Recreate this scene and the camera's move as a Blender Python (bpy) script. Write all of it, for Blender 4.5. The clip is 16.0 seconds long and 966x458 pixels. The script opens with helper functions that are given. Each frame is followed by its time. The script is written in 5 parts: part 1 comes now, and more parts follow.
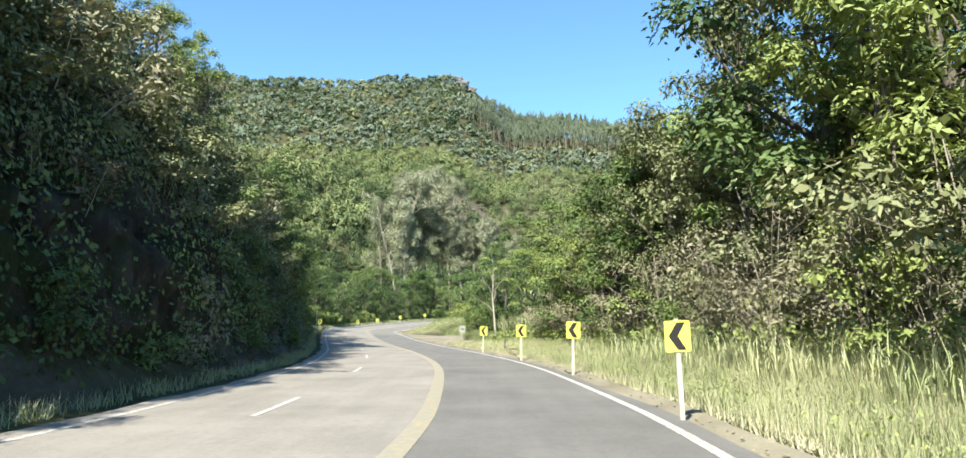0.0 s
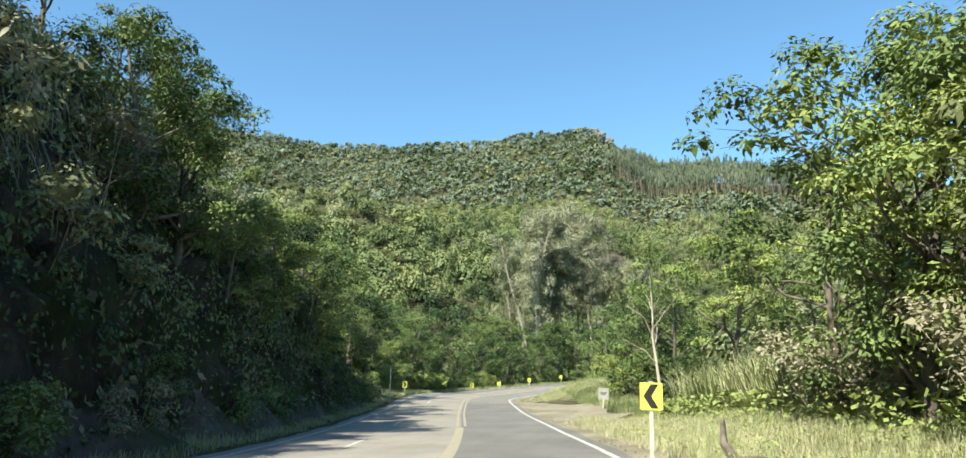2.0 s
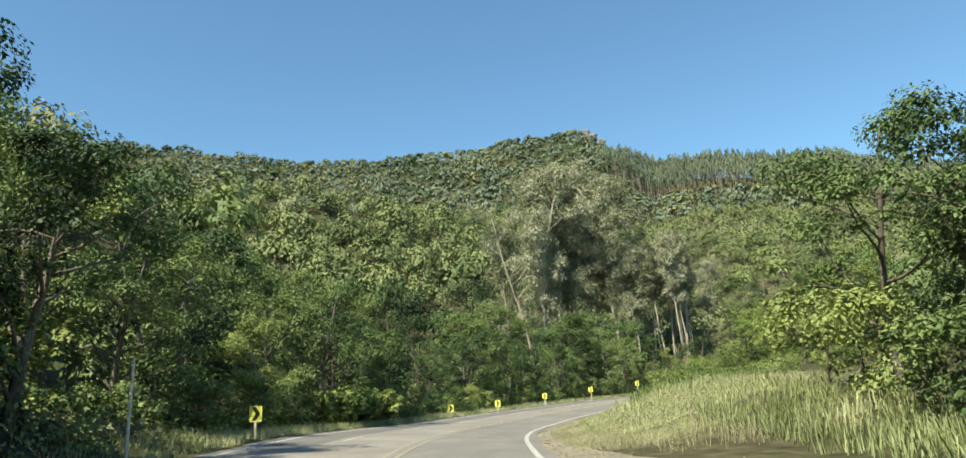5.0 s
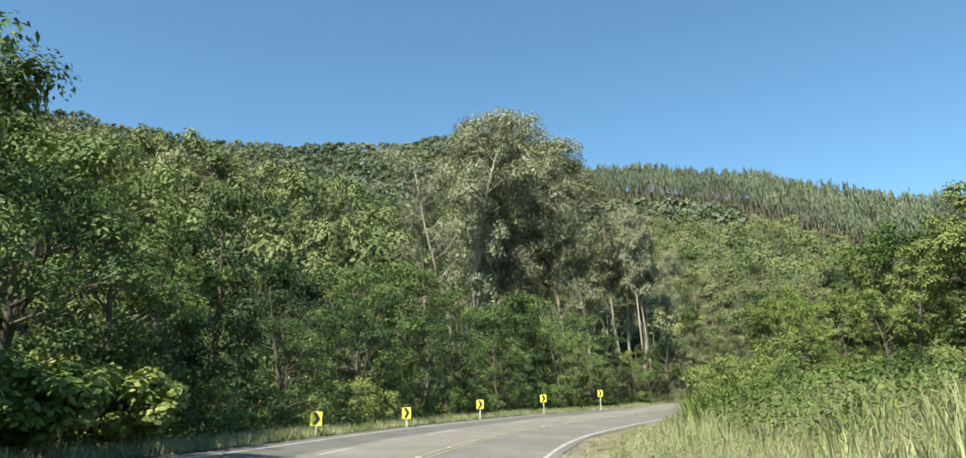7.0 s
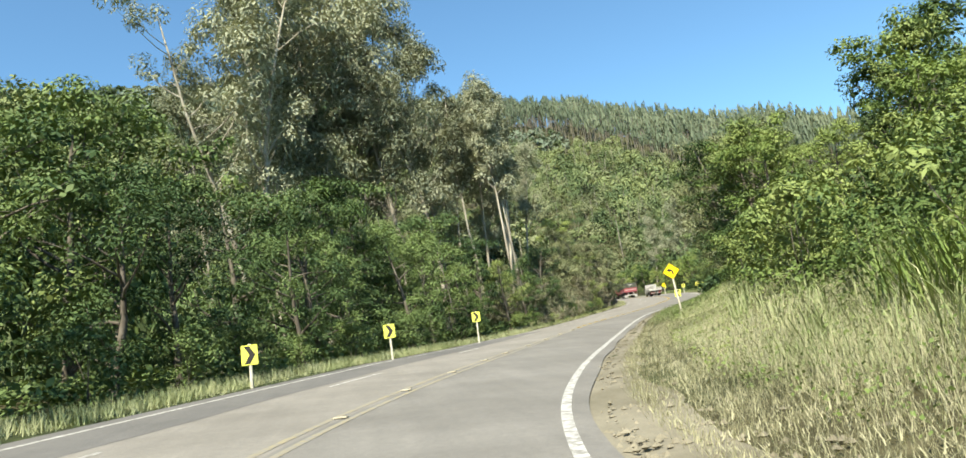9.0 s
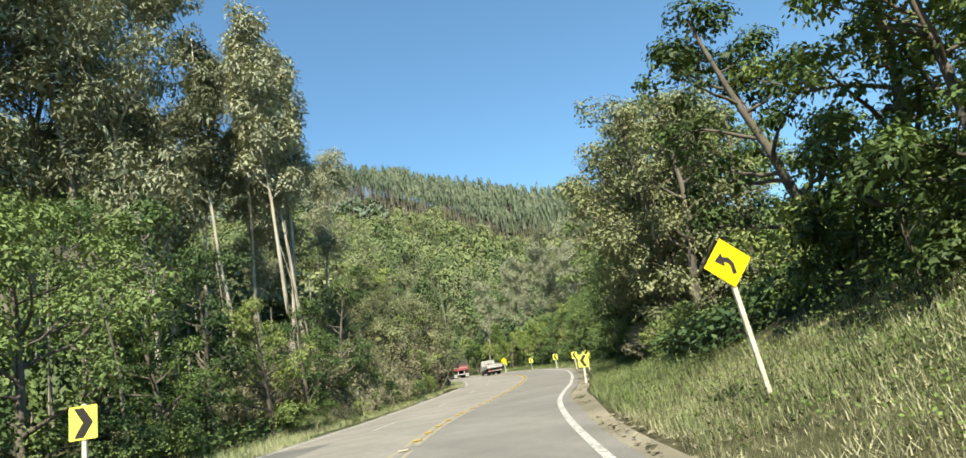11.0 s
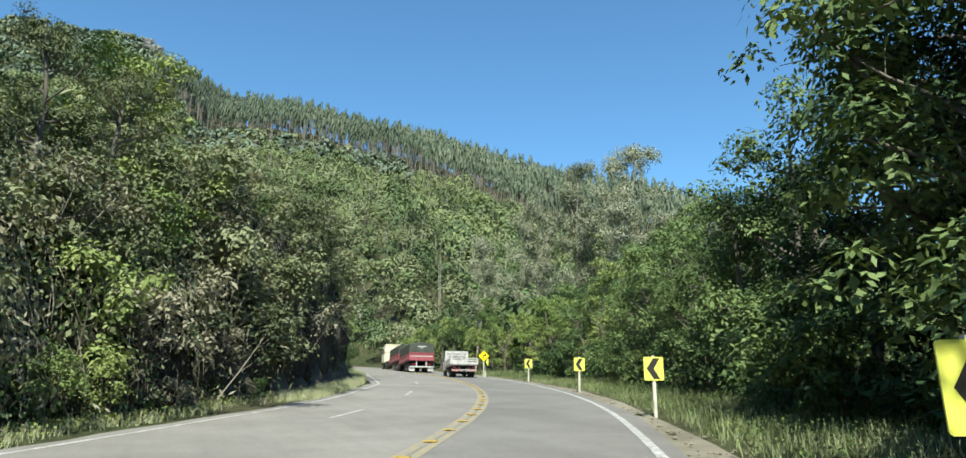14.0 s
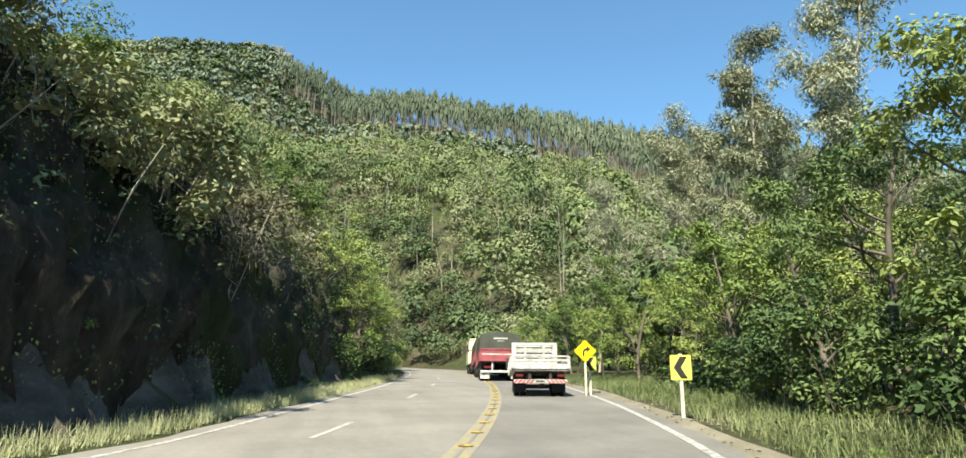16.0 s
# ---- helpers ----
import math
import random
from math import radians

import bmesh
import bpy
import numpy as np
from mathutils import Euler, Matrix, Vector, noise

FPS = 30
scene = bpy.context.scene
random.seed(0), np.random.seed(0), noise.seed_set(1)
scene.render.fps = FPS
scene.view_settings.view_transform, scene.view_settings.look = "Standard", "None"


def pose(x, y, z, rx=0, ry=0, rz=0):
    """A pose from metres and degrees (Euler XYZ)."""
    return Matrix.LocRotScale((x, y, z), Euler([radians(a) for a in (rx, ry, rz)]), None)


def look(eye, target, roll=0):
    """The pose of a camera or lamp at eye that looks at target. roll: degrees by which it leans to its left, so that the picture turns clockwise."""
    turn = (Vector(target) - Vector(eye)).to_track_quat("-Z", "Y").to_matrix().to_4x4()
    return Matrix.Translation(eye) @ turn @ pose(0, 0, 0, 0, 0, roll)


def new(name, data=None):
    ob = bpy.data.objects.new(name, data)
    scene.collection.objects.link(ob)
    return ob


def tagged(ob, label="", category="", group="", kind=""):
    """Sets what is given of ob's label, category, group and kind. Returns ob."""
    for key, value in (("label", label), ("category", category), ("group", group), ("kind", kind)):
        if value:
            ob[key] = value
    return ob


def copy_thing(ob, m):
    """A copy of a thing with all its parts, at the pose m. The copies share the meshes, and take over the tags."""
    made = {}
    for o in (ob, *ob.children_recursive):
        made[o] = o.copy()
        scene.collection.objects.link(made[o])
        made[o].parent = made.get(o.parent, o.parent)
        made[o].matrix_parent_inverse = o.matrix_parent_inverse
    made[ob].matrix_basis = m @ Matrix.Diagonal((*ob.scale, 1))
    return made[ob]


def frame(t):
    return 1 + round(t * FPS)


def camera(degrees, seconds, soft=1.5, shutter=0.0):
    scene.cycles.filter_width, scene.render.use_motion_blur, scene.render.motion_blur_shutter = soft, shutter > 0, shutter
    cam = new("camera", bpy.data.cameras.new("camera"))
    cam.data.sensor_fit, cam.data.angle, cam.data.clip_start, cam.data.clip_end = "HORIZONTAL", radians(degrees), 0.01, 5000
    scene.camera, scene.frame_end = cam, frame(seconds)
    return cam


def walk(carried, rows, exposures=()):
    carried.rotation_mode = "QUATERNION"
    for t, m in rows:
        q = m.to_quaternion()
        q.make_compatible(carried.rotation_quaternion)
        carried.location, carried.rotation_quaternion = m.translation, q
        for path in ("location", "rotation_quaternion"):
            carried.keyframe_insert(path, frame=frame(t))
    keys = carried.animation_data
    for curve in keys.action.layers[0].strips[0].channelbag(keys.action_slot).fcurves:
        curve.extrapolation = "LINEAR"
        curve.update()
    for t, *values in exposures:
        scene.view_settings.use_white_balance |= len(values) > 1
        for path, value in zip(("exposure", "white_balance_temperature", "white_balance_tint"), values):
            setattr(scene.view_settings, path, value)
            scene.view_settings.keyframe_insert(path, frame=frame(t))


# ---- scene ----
cam = camera(68.3, 16.0, soft=1.5, shutter=0.0)
ROWS = [
    (0, 0, 0, 1.33, 98.20, -0.00, 0.00),
    (0.5, 0.357, 7.154, 1.3, 99.51, -0.47, 3.98),
    (1, 0.441, 14.454, 1.291, 101.82, -0.16, 6.67),
    (1.5, 0.231, 21.618, 1.347, 102.60, -0.13, 9.96),
    (2, -0.294, 28.704, 1.35, 103.37, 0.31, 11.68),
    (2.5, -1.218, 35.742, 1.388, 106.52, -1.39, 15.18),
    (3, -2.436, 43.015, 1.418, 104.68, 0.21, 15.42),
    (3.5, -3.759, 49.985, 1.489, 104.63, 0.64, 16.65),
    (4, -5.124, 56.777, 1.471, 104.83, 1.53, 15.50),
    (6.5, -11.964, 90.22, 2.624, 105.52, 2.37, 5.94),
    (7, -13.078, 97.018, 2.64, 105.64, 0.81, 4.17),
    (7.5, -13.765, 104.4, 2.628, 104.63, 3.21, -0.49),
    (8, -14.07, 110.807, 2.791, 101.65, 7.41, -4.12),
    (8.5, -13.985, 117.254, 2.86, 101.29, 7.13, -5.41),
    (9, -13.408, 123.923, 3.063, 100.48, 8.16, -8.75),
    (9.5, -12.313, 130.606, 3.371, 102.06, 9.94, -15.01),
    (10, -10.651, 137.058, 3.72, 103.11, 11.09, -18.98),
    (12.5, 4.135, 170.51, 5.855, 106.62, 7.47, -27.53),
    (13, 8.253, 176.947, 6.307, 107.74, 0.13, -22.61),
    (13.5, 12.201, 183.249, 6.745, 105.89, -1.08, -23.18),
    (14, 16.002, 189.34, 7.184, 104.43, -0.13, -22.94),
    (14.5, 19.57, 195.572, 7.67, 106.28, 0.09, -22.73),
    (15, 23.055, 201.994, 8.166, 106.37, 0.19, -19.31),
    (15.5, 26.162, 208.587, 8.624, 103.52, 0.10, -16.76),
    (16, 28.972, 215.295, 9.183, 104.41, -0.34, -11.23),
]
walk(cam, [(t, pose(x, y, z, rx, ry, rz)) for t, x, y, z, rx, ry, rz in ROWS],
     [(0.0, 1.50, 6700.0, 6.5), (1.5, 1.40, 7000.0, 3.0), (3.5, 1.20, 7050.0, 3.0), (4.0, 1.15, 7400.0, 3.0), (6.5, 0.98, 7200.0, 3.0), (7.5, 0.98, 7000.0, 3.0),
      (9.0, 1.18, 7050.0, 4.5), (10.0, 1.18, 7200.0, 4.5), (12.5, 1.0, 6900.0, 2.5), (13.5, 0.93, 6450.0, 2.0), (14.5, 0.90, 6250.0, 1.5), (16.0, 1.22, 7050.0, 3.5)])

# ---- light ----
SUN_TO = Vector((-0.39, -0.836, 1.0)).normalized()
world = bpy.data.worlds.new("daylight")
scene.world = world
world.use_nodes = True
wn = world.node_tree
sky = wn.nodes.new("ShaderNodeTexSky")
sky.sky_type = "NISHITA"
sky.sun_disc = False
sky.sun_elevation = math.asin(SUN_TO.z)
sky.sun_rotation = math.atan2(SUN_TO.x, SUN_TO.y)
sky.altitude = 300
sky.air_density, sky.dust_density, sky.ozone_density = 1.1, 0.1, 1.3
deep = wn.nodes.new("ShaderNodeMix")
deep.data_type, deep.blend_type = "RGBA", "MULTIPLY"
deep.inputs["Factor"].default_value = 1.0
deep.inputs["B"].default_value = (0.785, 1.12, 1.31, 1)
wn.links.new(sky.outputs["Color"], deep.inputs["A"])
wn.links.new(deep.outputs["Result"], wn.nodes["Background"].inputs["Color"])
wn.nodes["Background"].inputs["Strength"].default_value = 0.081
sun_data = bpy.data.lights.new("sun", "SUN")
sun_data.energy, sun_data.angle, sun_data.color = 5.0, radians(0.53), (1.0, 0.95, 0.86)
sun = new("sun", sun_data)
sun.matrix_world = look((0, 0, 200), Vector((0, 0, 200)) - SUN_TO)
RNG = np.random.default_rng(7)


# ---- materials ----
def material(name, rough=0.7, metal=0.0, spec=0.3):
    m = bpy.data.materials.new(name)
    m.use_nodes = True
    b = m.node_tree.nodes["Principled BSDF"]
    b.inputs["Roughness"].default_value = rough
    b.inputs["Metallic"].default_value = metal
    b.inputs["Specular IOR Level"].default_value = spec
    return m, m.node_tree, b


def ramp(nt, fac, stops):
    r = nt.nodes.new("ShaderNodeValToRGB")
    while len(r.color_ramp.elements) < len(stops):
        r.color_ramp.elements.new(0.5)
    for e, (p, c) in zip(r.color_ramp.elements, stops):
        e.position, e.color = p, (*c, 1)
    nt.links.new(fac, r.inputs["Fac"])
    return r.outputs["Color"]


def noise_tex(nt, scale, detail=4.0, rough=0.55, stretch=None):
    tc = nt.nodes.new("ShaderNodeNewGeometry").outputs["Position"]
    if stretch:
        mp = nt.nodes.new("ShaderNodeMapping")
        mp.inputs["Scale"].default_value = stretch
        nt.links.new(tc, mp.inputs["Vector"])
        tc = mp.outputs["Vector"]
    n = nt.nodes.new("ShaderNodeTexNoise")
    n.inputs["Scale"].default_value = scale
    n.inputs["Detail"].default_value = detail
    n.inputs["Roughness"].default_value = rough
    nt.links.new(tc, n.inputs["Vector"])
    return n.outputs["Fac"]


def mix_color(nt, fac, a, b, how="MIX"):
    m = nt.nodes.new("ShaderNodeMix")
    m.data_type, m.blend_type = "RGBA", how
    for sock, v in ((m.inputs["Factor"], fac), (m.inputs["A"], a), (m.inputs["B"], b)):
        if hasattr(v, "is_linked"):
            nt.links.new(v, sock)
        elif isinstance(v, tuple):
            sock.default_value = (*v, 1)
        else:
            sock.default_value = v
    return m.outputs["Result"]


def bump(nt, bsdf, height, strength=0.4, distance=0.02):
    b = nt.nodes.new("ShaderNodeBump")
    b.inputs["Strength"].default_value, b.inputs["Distance"].default_value = strength, distance
    nt.links.new(height, b.inputs["Height"])
    nt.links.new(b.outputs["Normal"], bsdf.inputs["Normal"])


def leaf_material(name, dark, mid, light, through_share=0.3, scale=0.12, rough=0.58):
    """Foliage: each leaf varies a little, stands of leaves vary over some metres, some light passes through."""
    dark, mid, light = (tuple(v * k for v, k in zip(c, (0.99, 1.0, 1.03))) for c in (dark, mid, light))
    m, nt, b = material(name, rough, 0, 0.2)
    geo = nt.nodes.new("ShaderNodeNewGeometry")
    info = nt.nodes.new("ShaderNodeObjectInfo")
    n = noise_tex(nt, scale, 2.0)
    s = nt.nodes.new("ShaderNodeMath")
    s.operation = "MULTIPLY_ADD"
    nt.links.new(geo.outputs["Random Per Island"], s.inputs[0])
    s.inputs[1].default_value = 0.14
    nt.links.new(n, s.inputs[2])
    tuft = noise_tex(nt, 0.33, 1.0)
    s3 = nt.nodes.new("ShaderNodeMath")
    s3.operation = "MULTIPLY_ADD"
    nt.links.new(tuft, s3.inputs[0])
    s3.inputs[1].default_value = 0.42
    nt.links.new(s.outputs[0], s3.inputs[2])
    s4 = nt.nodes.new("ShaderNodeMath")
    s4.operation = "SUBTRACT"
    nt.links.new(s3.outputs[0], s4.inputs[0])
    s4.inputs[1].default_value = 0.12
    s2 = nt.nodes.new("ShaderNodeMath")
    s2.operation = "MULTIPLY_ADD"
    nt.links.new(info.outputs["Random"], s2.inputs[0])
    s2.inputs[1].default_value = 0.5
    nt.links.new(s4.outputs[0], s2.inputs[2])
    c = ramp(nt, s2.outputs[0], [(0.45, tuple(v * 0.7 for v in dark)), (0.78, tuple(v * 1.13 for v in mid)), (1.0, tuple(v * 1.13 for v in light))])
    nt.links.new(c, b.inputs["Base Color"])
    tr = nt.nodes.new("ShaderNodeBsdfTranslucent")
    warm = mix_color(nt, 1.0, c, (1.0, 0.95, 0.45), "MULTIPLY")
    nt.links.new(warm, tr.inputs["Color"])
    mx = nt.nodes.new("ShaderNodeMixShader")
    mx.inputs["Fac"].default_value = through_share * 0.5
    nt.links.new(b.outputs["BSDF"], mx.inputs[1])
    nt.links.new(tr.outputs["BSDF"], mx.inputs[2])
    nt.links.new(mx.outputs["Shader"], nt.nodes["Material Output"].inputs["Surface"])
    return m


def bark_material(name, a, b_, scale=3.0):
    m, nt, b = material(name, 0.85, 0, 0.2)
    n = noise_tex(nt, scale, 6, 0.65, (1, 1, 0.35))
    nt.links.new(ramp(nt, n, [(0.32, a), (0.68, b_)]), b.inputs["Base Color"])
    bump(nt, b, n, 0.5, 0.03)
    return m


def plain(name, colour, rough=0.5, metal=0.0, dirt=0.25, scale=3.0, spec=0.4):
    """Paint, metal, rubber or cloth with grime at two scales."""
    m, nt, b = material(name, rough, metal, spec)
    n = noise_tex(nt, scale, 6, 0.6)
    d = tuple(c * (1 - dirt) * k for c, k in zip(colour, (1.0, 0.95, 0.88)))
    nt.links.new(ramp(nt, n, [(0.3, d), (0.62, colour)]), b.inputs["Base Color"])
    nt.links.new(ramp(nt, noise_tex(nt, scale * 9, 3), [(0.3, (rough * 0.8,) * 3), (0.7, (min(1, rough * 1.15),) * 3)]), b.inputs["Roughness"])
    return m


M_LEAF = leaf_material("broad_leaf", (0.021, 0.038, 0.013), (0.078, 0.122, 0.035), (0.188, 0.229, 0.072))
M_LEAF_LIGHT = leaf_material("young_leaf", (0.045, 0.078, 0.02), (0.128, 0.182, 0.048), (0.235, 0.28, 0.085), 0.35)
# own dark green, deepened to hold the shade of the places it grows in
M_LEAF_DARK = leaf_material("dark_shade_leaf", (0.014, 0.030, 0.013), (0.048, 0.083, 0.029), (0.125, 0.172, 0.057), 0.25)
M_LEAF_GREY = leaf_material("eucalyptus_leaf", (0.072, 0.084, 0.050), (0.168, 0.180, 0.110), (0.272, 0.28, 0.185), 0.28)
M_LEAF_DRY = leaf_material("dry_leaf", (0.06, 0.056, 0.034), (0.14, 0.132, 0.08), (0.23, 0.215, 0.14), 0.25)
M_FOREST = leaf_material("forest_leaf", (0.025, 0.043, 0.020), (0.078, 0.112, 0.044), (0.158, 0.185, 0.072), 0.2, 0.06)
# distance haze is put into this leaf colour: greyer, with more blue
M_FAR = leaf_material("hazy_forest_leaf", (0.034, 0.054, 0.040), (0.074, 0.102, 0.070), (0.130, 0.160, 0.106), 0.15, 0.02)
M_PLANTED = leaf_material("plantation_leaf", (0.040, 0.058, 0.036), (0.090, 0.114, 0.068), (0.150, 0.172, 0.104), 0.2, 0.03)
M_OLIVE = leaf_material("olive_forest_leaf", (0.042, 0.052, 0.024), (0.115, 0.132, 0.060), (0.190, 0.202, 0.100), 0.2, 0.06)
# M_FOREST darkened: shade is put into the leaf colour
M_SHADE = leaf_material("shade_forest_leaf", (0.012, 0.027, 0.012), (0.047, 0.073, 0.028), (0.104, 0.132, 0.053), 0.2, 0.06)
M_GRASS = leaf_material("grass_blade", (0.095, 0.118, 0.045), (0.205, 0.24, 0.105), (0.34, 0.35, 0.195), 0.35, 0.5)
M_STRAW = leaf_material("dry_grass", (0.125, 0.122, 0.065), (0.275, 0.268, 0.155), (0.39, 0.37, 0.235), 0.3, 0.6)
M_BARK = bark_material("grey_bark", (0.05, 0.042, 0.032), (0.17, 0.15, 0.12))
M_BARK_GREY = bark_material("stem_bark", (0.12, 0.105, 0.08), (0.33, 0.30, 0.245), 2.0)
M_BARK_PALE = bark_material("pale_bark", (0.20, 0.17, 0.125), (0.46, 0.42, 0.34), 1.5)


def ground_material():
    """Soil and leaf litter, bare rock where the bank is steep, grassy earth on the flat."""
    m, nt, b = material("earth", 0.95, 0, 0.15)
    geo = nt.nodes.new("ShaderNodeNewGeometry")
    sep = nt.nodes.new("ShaderNodeSeparateXYZ")
    nt.links.new(geo.outputs["True Normal"], sep.inputs[0])
    big = noise_tex(nt, 0.09, 6)
    fine = noise_tex(nt, 1.7, 8, 0.62)
    soil = ramp(nt, fine, [(0.3, (0.03, 0.028, 0.014)), (0.55, (0.07, 0.064, 0.034)), (0.75, (0.12, 0.108, 0.06))])
    green = ramp(nt, fine, [(0.3, (0.022, 0.032, 0.012)), (0.7, (0.06, 0.072, 0.028))])
    rock = ramp(nt, noise_tex(nt, 0.6, 9, 0.66, (1, 1, 2.2)), [(0.3, (0.03, 0.026, 0.02)), (0.52, (0.085, 0.074, 0.057)), (0.72, (0.16, 0.145, 0.12))])
    base = mix_color(nt, ramp(nt, big, [(0.4, (0, 0, 0)), (0.6, (1, 1, 1))]), soil, green)
    steep = ramp(nt, sep.outputs["Z"], [(0.55, (1, 1, 1)), (0.75, (0, 0, 0))])
    nt.links.new(mix_color(nt, steep, base, rock), b.inputs["Base Color"])
    bump(nt, b, fine, 0.8, 0.15)
    return m


def rock_material():
    m, nt, b = material("cut_rock", 0.95, 0, 0.1)
    n = noise_tex(nt, 0.8, 9, 0.68, (1, 1, 0.6))
    c = ramp(nt, n, [(0.28, (0.018, 0.015, 0.012)), (0.5, (0.058, 0.05, 0.039)), (0.66, (0.11, 0.098, 0.078)), (0.8, (0.23, 0.21, 0.18))])
    moss = noise_tex(nt, 0.35, 6, 0.6)
    c = mix_color(nt, ramp(nt, moss, [(0.46, (0, 0, 0)), (0.6, (0.85, 0.85, 0.85))]), c, (0.035, 0.05, 0.016))
    nt.links.new(c, b.inputs["Base Color"])
    bump(nt, b, noise_tex(nt, 4, 10, 0.75), 1.0, 0.2)
    return m


def asphalt_material(name, dark, light):
    m, nt, b = material(name, 0.85, 0, 0.3)
    grain = noise_tex(nt, 60, 3, 0.7)
    patch = noise_tex(nt, 0.35, 5, 0.6)
    streak = noise_tex(nt, 1.1, 5, 0.6, (1.6, 0.09, 1))
    c = ramp(nt, patch, [(0.3, dark), (0.7, light)])
    c = mix_color(nt, 0.3, c, ramp(nt, streak, [(0.3, (0.62, 0.61, 0.6)), (0.68, (1.12, 1.1, 1.06))]), "MULTIPLY")
    c = mix_color(nt, 0.35, c, ramp(nt, noise_tex(nt, 9, 6, 0.75), [(0.35, (0.7, 0.7, 0.7)), (0.65, (1.2, 1.19, 1.17))]), "MULTIPLY")
    c = mix_color(nt, 0.5, c, ramp(nt, grain, [(0.3, (0.6, 0.6, 0.6)), (0.7, (1.25, 1.25, 1.22))]), "MULTIPLY")
    nt.links.new(c, b.inputs["Base Color"])
    bump(nt, b, grain, 0.35, 0.006)
    return m


def line_material(name, colour, bare=0.36):
    m, nt, b = material(name, 0.7, 0, 0.3)
    wear = noise_tex(nt, 7, 6, 0.7)
    nt.links.new(ramp(nt, wear, [(bare - 0.06, (0.22, 0.21, 0.185)), (bare + 0.15, tuple(c * 0.8 for c in colour)), (bare + 0.34, colour)]), b.inputs["Base Color"])
    return m


M_GROUND = ground_material()
M_ROCK = rock_material()
M_ASPHALT_NEW = asphalt_material("dark_asphalt", (0.115, 0.112, 0.107), (0.165, 0.16, 0.152))
M_ASPHALT_OLD = asphalt_material("worn_asphalt", (0.185, 0.173, 0.153), (0.265, 0.248, 0.222))
M_ASPHALT_MID = asphalt_material("mid_asphalt", (0.15, 0.143, 0.13), (0.215, 0.205, 0.188))
M_GRAVEL = asphalt_material("gravel", (0.14, 0.125, 0.085), (0.27, 0.245, 0.185))
M_LINE = line_material("white_road_paint", (0.64, 0.63, 0.59), 0.46)
M_YELLOW_LINE = line_material("yellow_road_paint", (0.46, 0.36, 0.13), 0.5)
M_YELLOW_WORN = line_material("faded_yellow_paint", (0.36, 0.31, 0.19), 0.46)
M_YELLOW_DEBRIS = line_material("broken_yellow_paint", (0.40, 0.33, 0.17), 0.5)
M_STUD_PALE = plain("pale_stud", (0.5, 0.46, 0.36), 0.6, 0, 0.35, 12)
M_STUD = plain("yellow_stud", (0.46, 0.33, 0.09), 0.7, 0, 0.5, 12)
M_SIGN = plain("yellow_sign_sheet", (0.68, 0.70, 0.12), 0.4, 0, 0.10, 5)
M_SIGN_AMBER = plain("amber_sign_sheet", (0.85, 0.62, 0.01), 0.4, 0, 0.10, 5)
M_BLACK = plain("black_sheet", (0.025, 0.022, 0.02), 0.5, 0, 0.2, 8)
M_POST = plain("pale_wood_post", (0.55, 0.53, 0.44), 0.75, 0, 0.35, 6)
M_STEEL = plain("galvanised_sheet", (0.42, 0.42, 0.38), 0.5, 0.3, 0.3, 4)

# ---- plan ----
# the yellow line in the middle of the road: x, y, height
CENTRE = [(-4.5, -110, 0), (-4, -60, 0), (-2.2, -20, 0), (-1.3, 0, 0), (-1, 7, -0.02), (-0.95, 14.4, -0.02), (-1.8, 28.5, 0.02),
          (-4, 42.7, 0.09), (-6.9, 56.4, 0.2), (-10.8, 73, 0.58), (-14.3, 89.8, 1.23), (-16.4, 104.2, 1.51), (-16.8, 117.4, 1.73), (-15.15, 131.1, 2.25),
          (-11.9, 142, 2.77), (-5.4, 157, 3.57), (1.9, 171.6, 4.51), (10.1, 184.5, 5.42), (17.5, 196.7, 6.34), (24.36, 209.34, 7.32), (29.43, 221.85, 8.29),
          (33.1, 234.7, 9.26), (36.35, 250, 10.37), (38.9, 266, 11.5), (40.6, 280, 12.51), (41, 295, 13.57), (38, 311, 14.74), (30, 327, 15.8),
          (16, 341, 16.92), (-4, 353, 18.2)]


def spline(points, step):
    """An even Catmull-Rom line through the points."""
    p = np.array(points, float)
    q = np.vstack([2 * p[0] - p[1], p, 2 * p[-1] - p[-2]])
    out = []
    for i in range(len(p) - 1):
        a, b, c, d = q[i:i + 4]
        n = max(2, int(np.linalg.norm(c - b) / step))
        u = np.arange(n)[:, None] / n
        out.append(0.5 * (2 * b + (c - a) * u + (2 * a - 5 * b + 4 * c - d) * u ** 2 + (3 * b - a - 3 * c + d) * u ** 3))
    return np.vstack([*out, p[-1:]])


LINE = spline(CENTRE, 1.0)
TAN = np.gradient(LINE[:, :2], axis=0)
TAN /= np.linalg.norm(TAN, axis=1)[:, None]
SIDE = np.stack([TAN[:, 1], -TAN[:, 0]], 1)
RIGHT = 3.6
CANT = np.interp(LINE[:, 1], [78, 98, 150, 172], [0, 0.07, 0.07, 0.0])


def left_width(y):
    return np.interp(y, [0, 40, 80, 160, 184, 196, 205, 213, 221, 227, 233, 240], [5.0, 5.2, 5.0, 5.0, 6.0, 6.3, 6.1, 5.5, 5.3, 4.95, 5.2, 5.4])


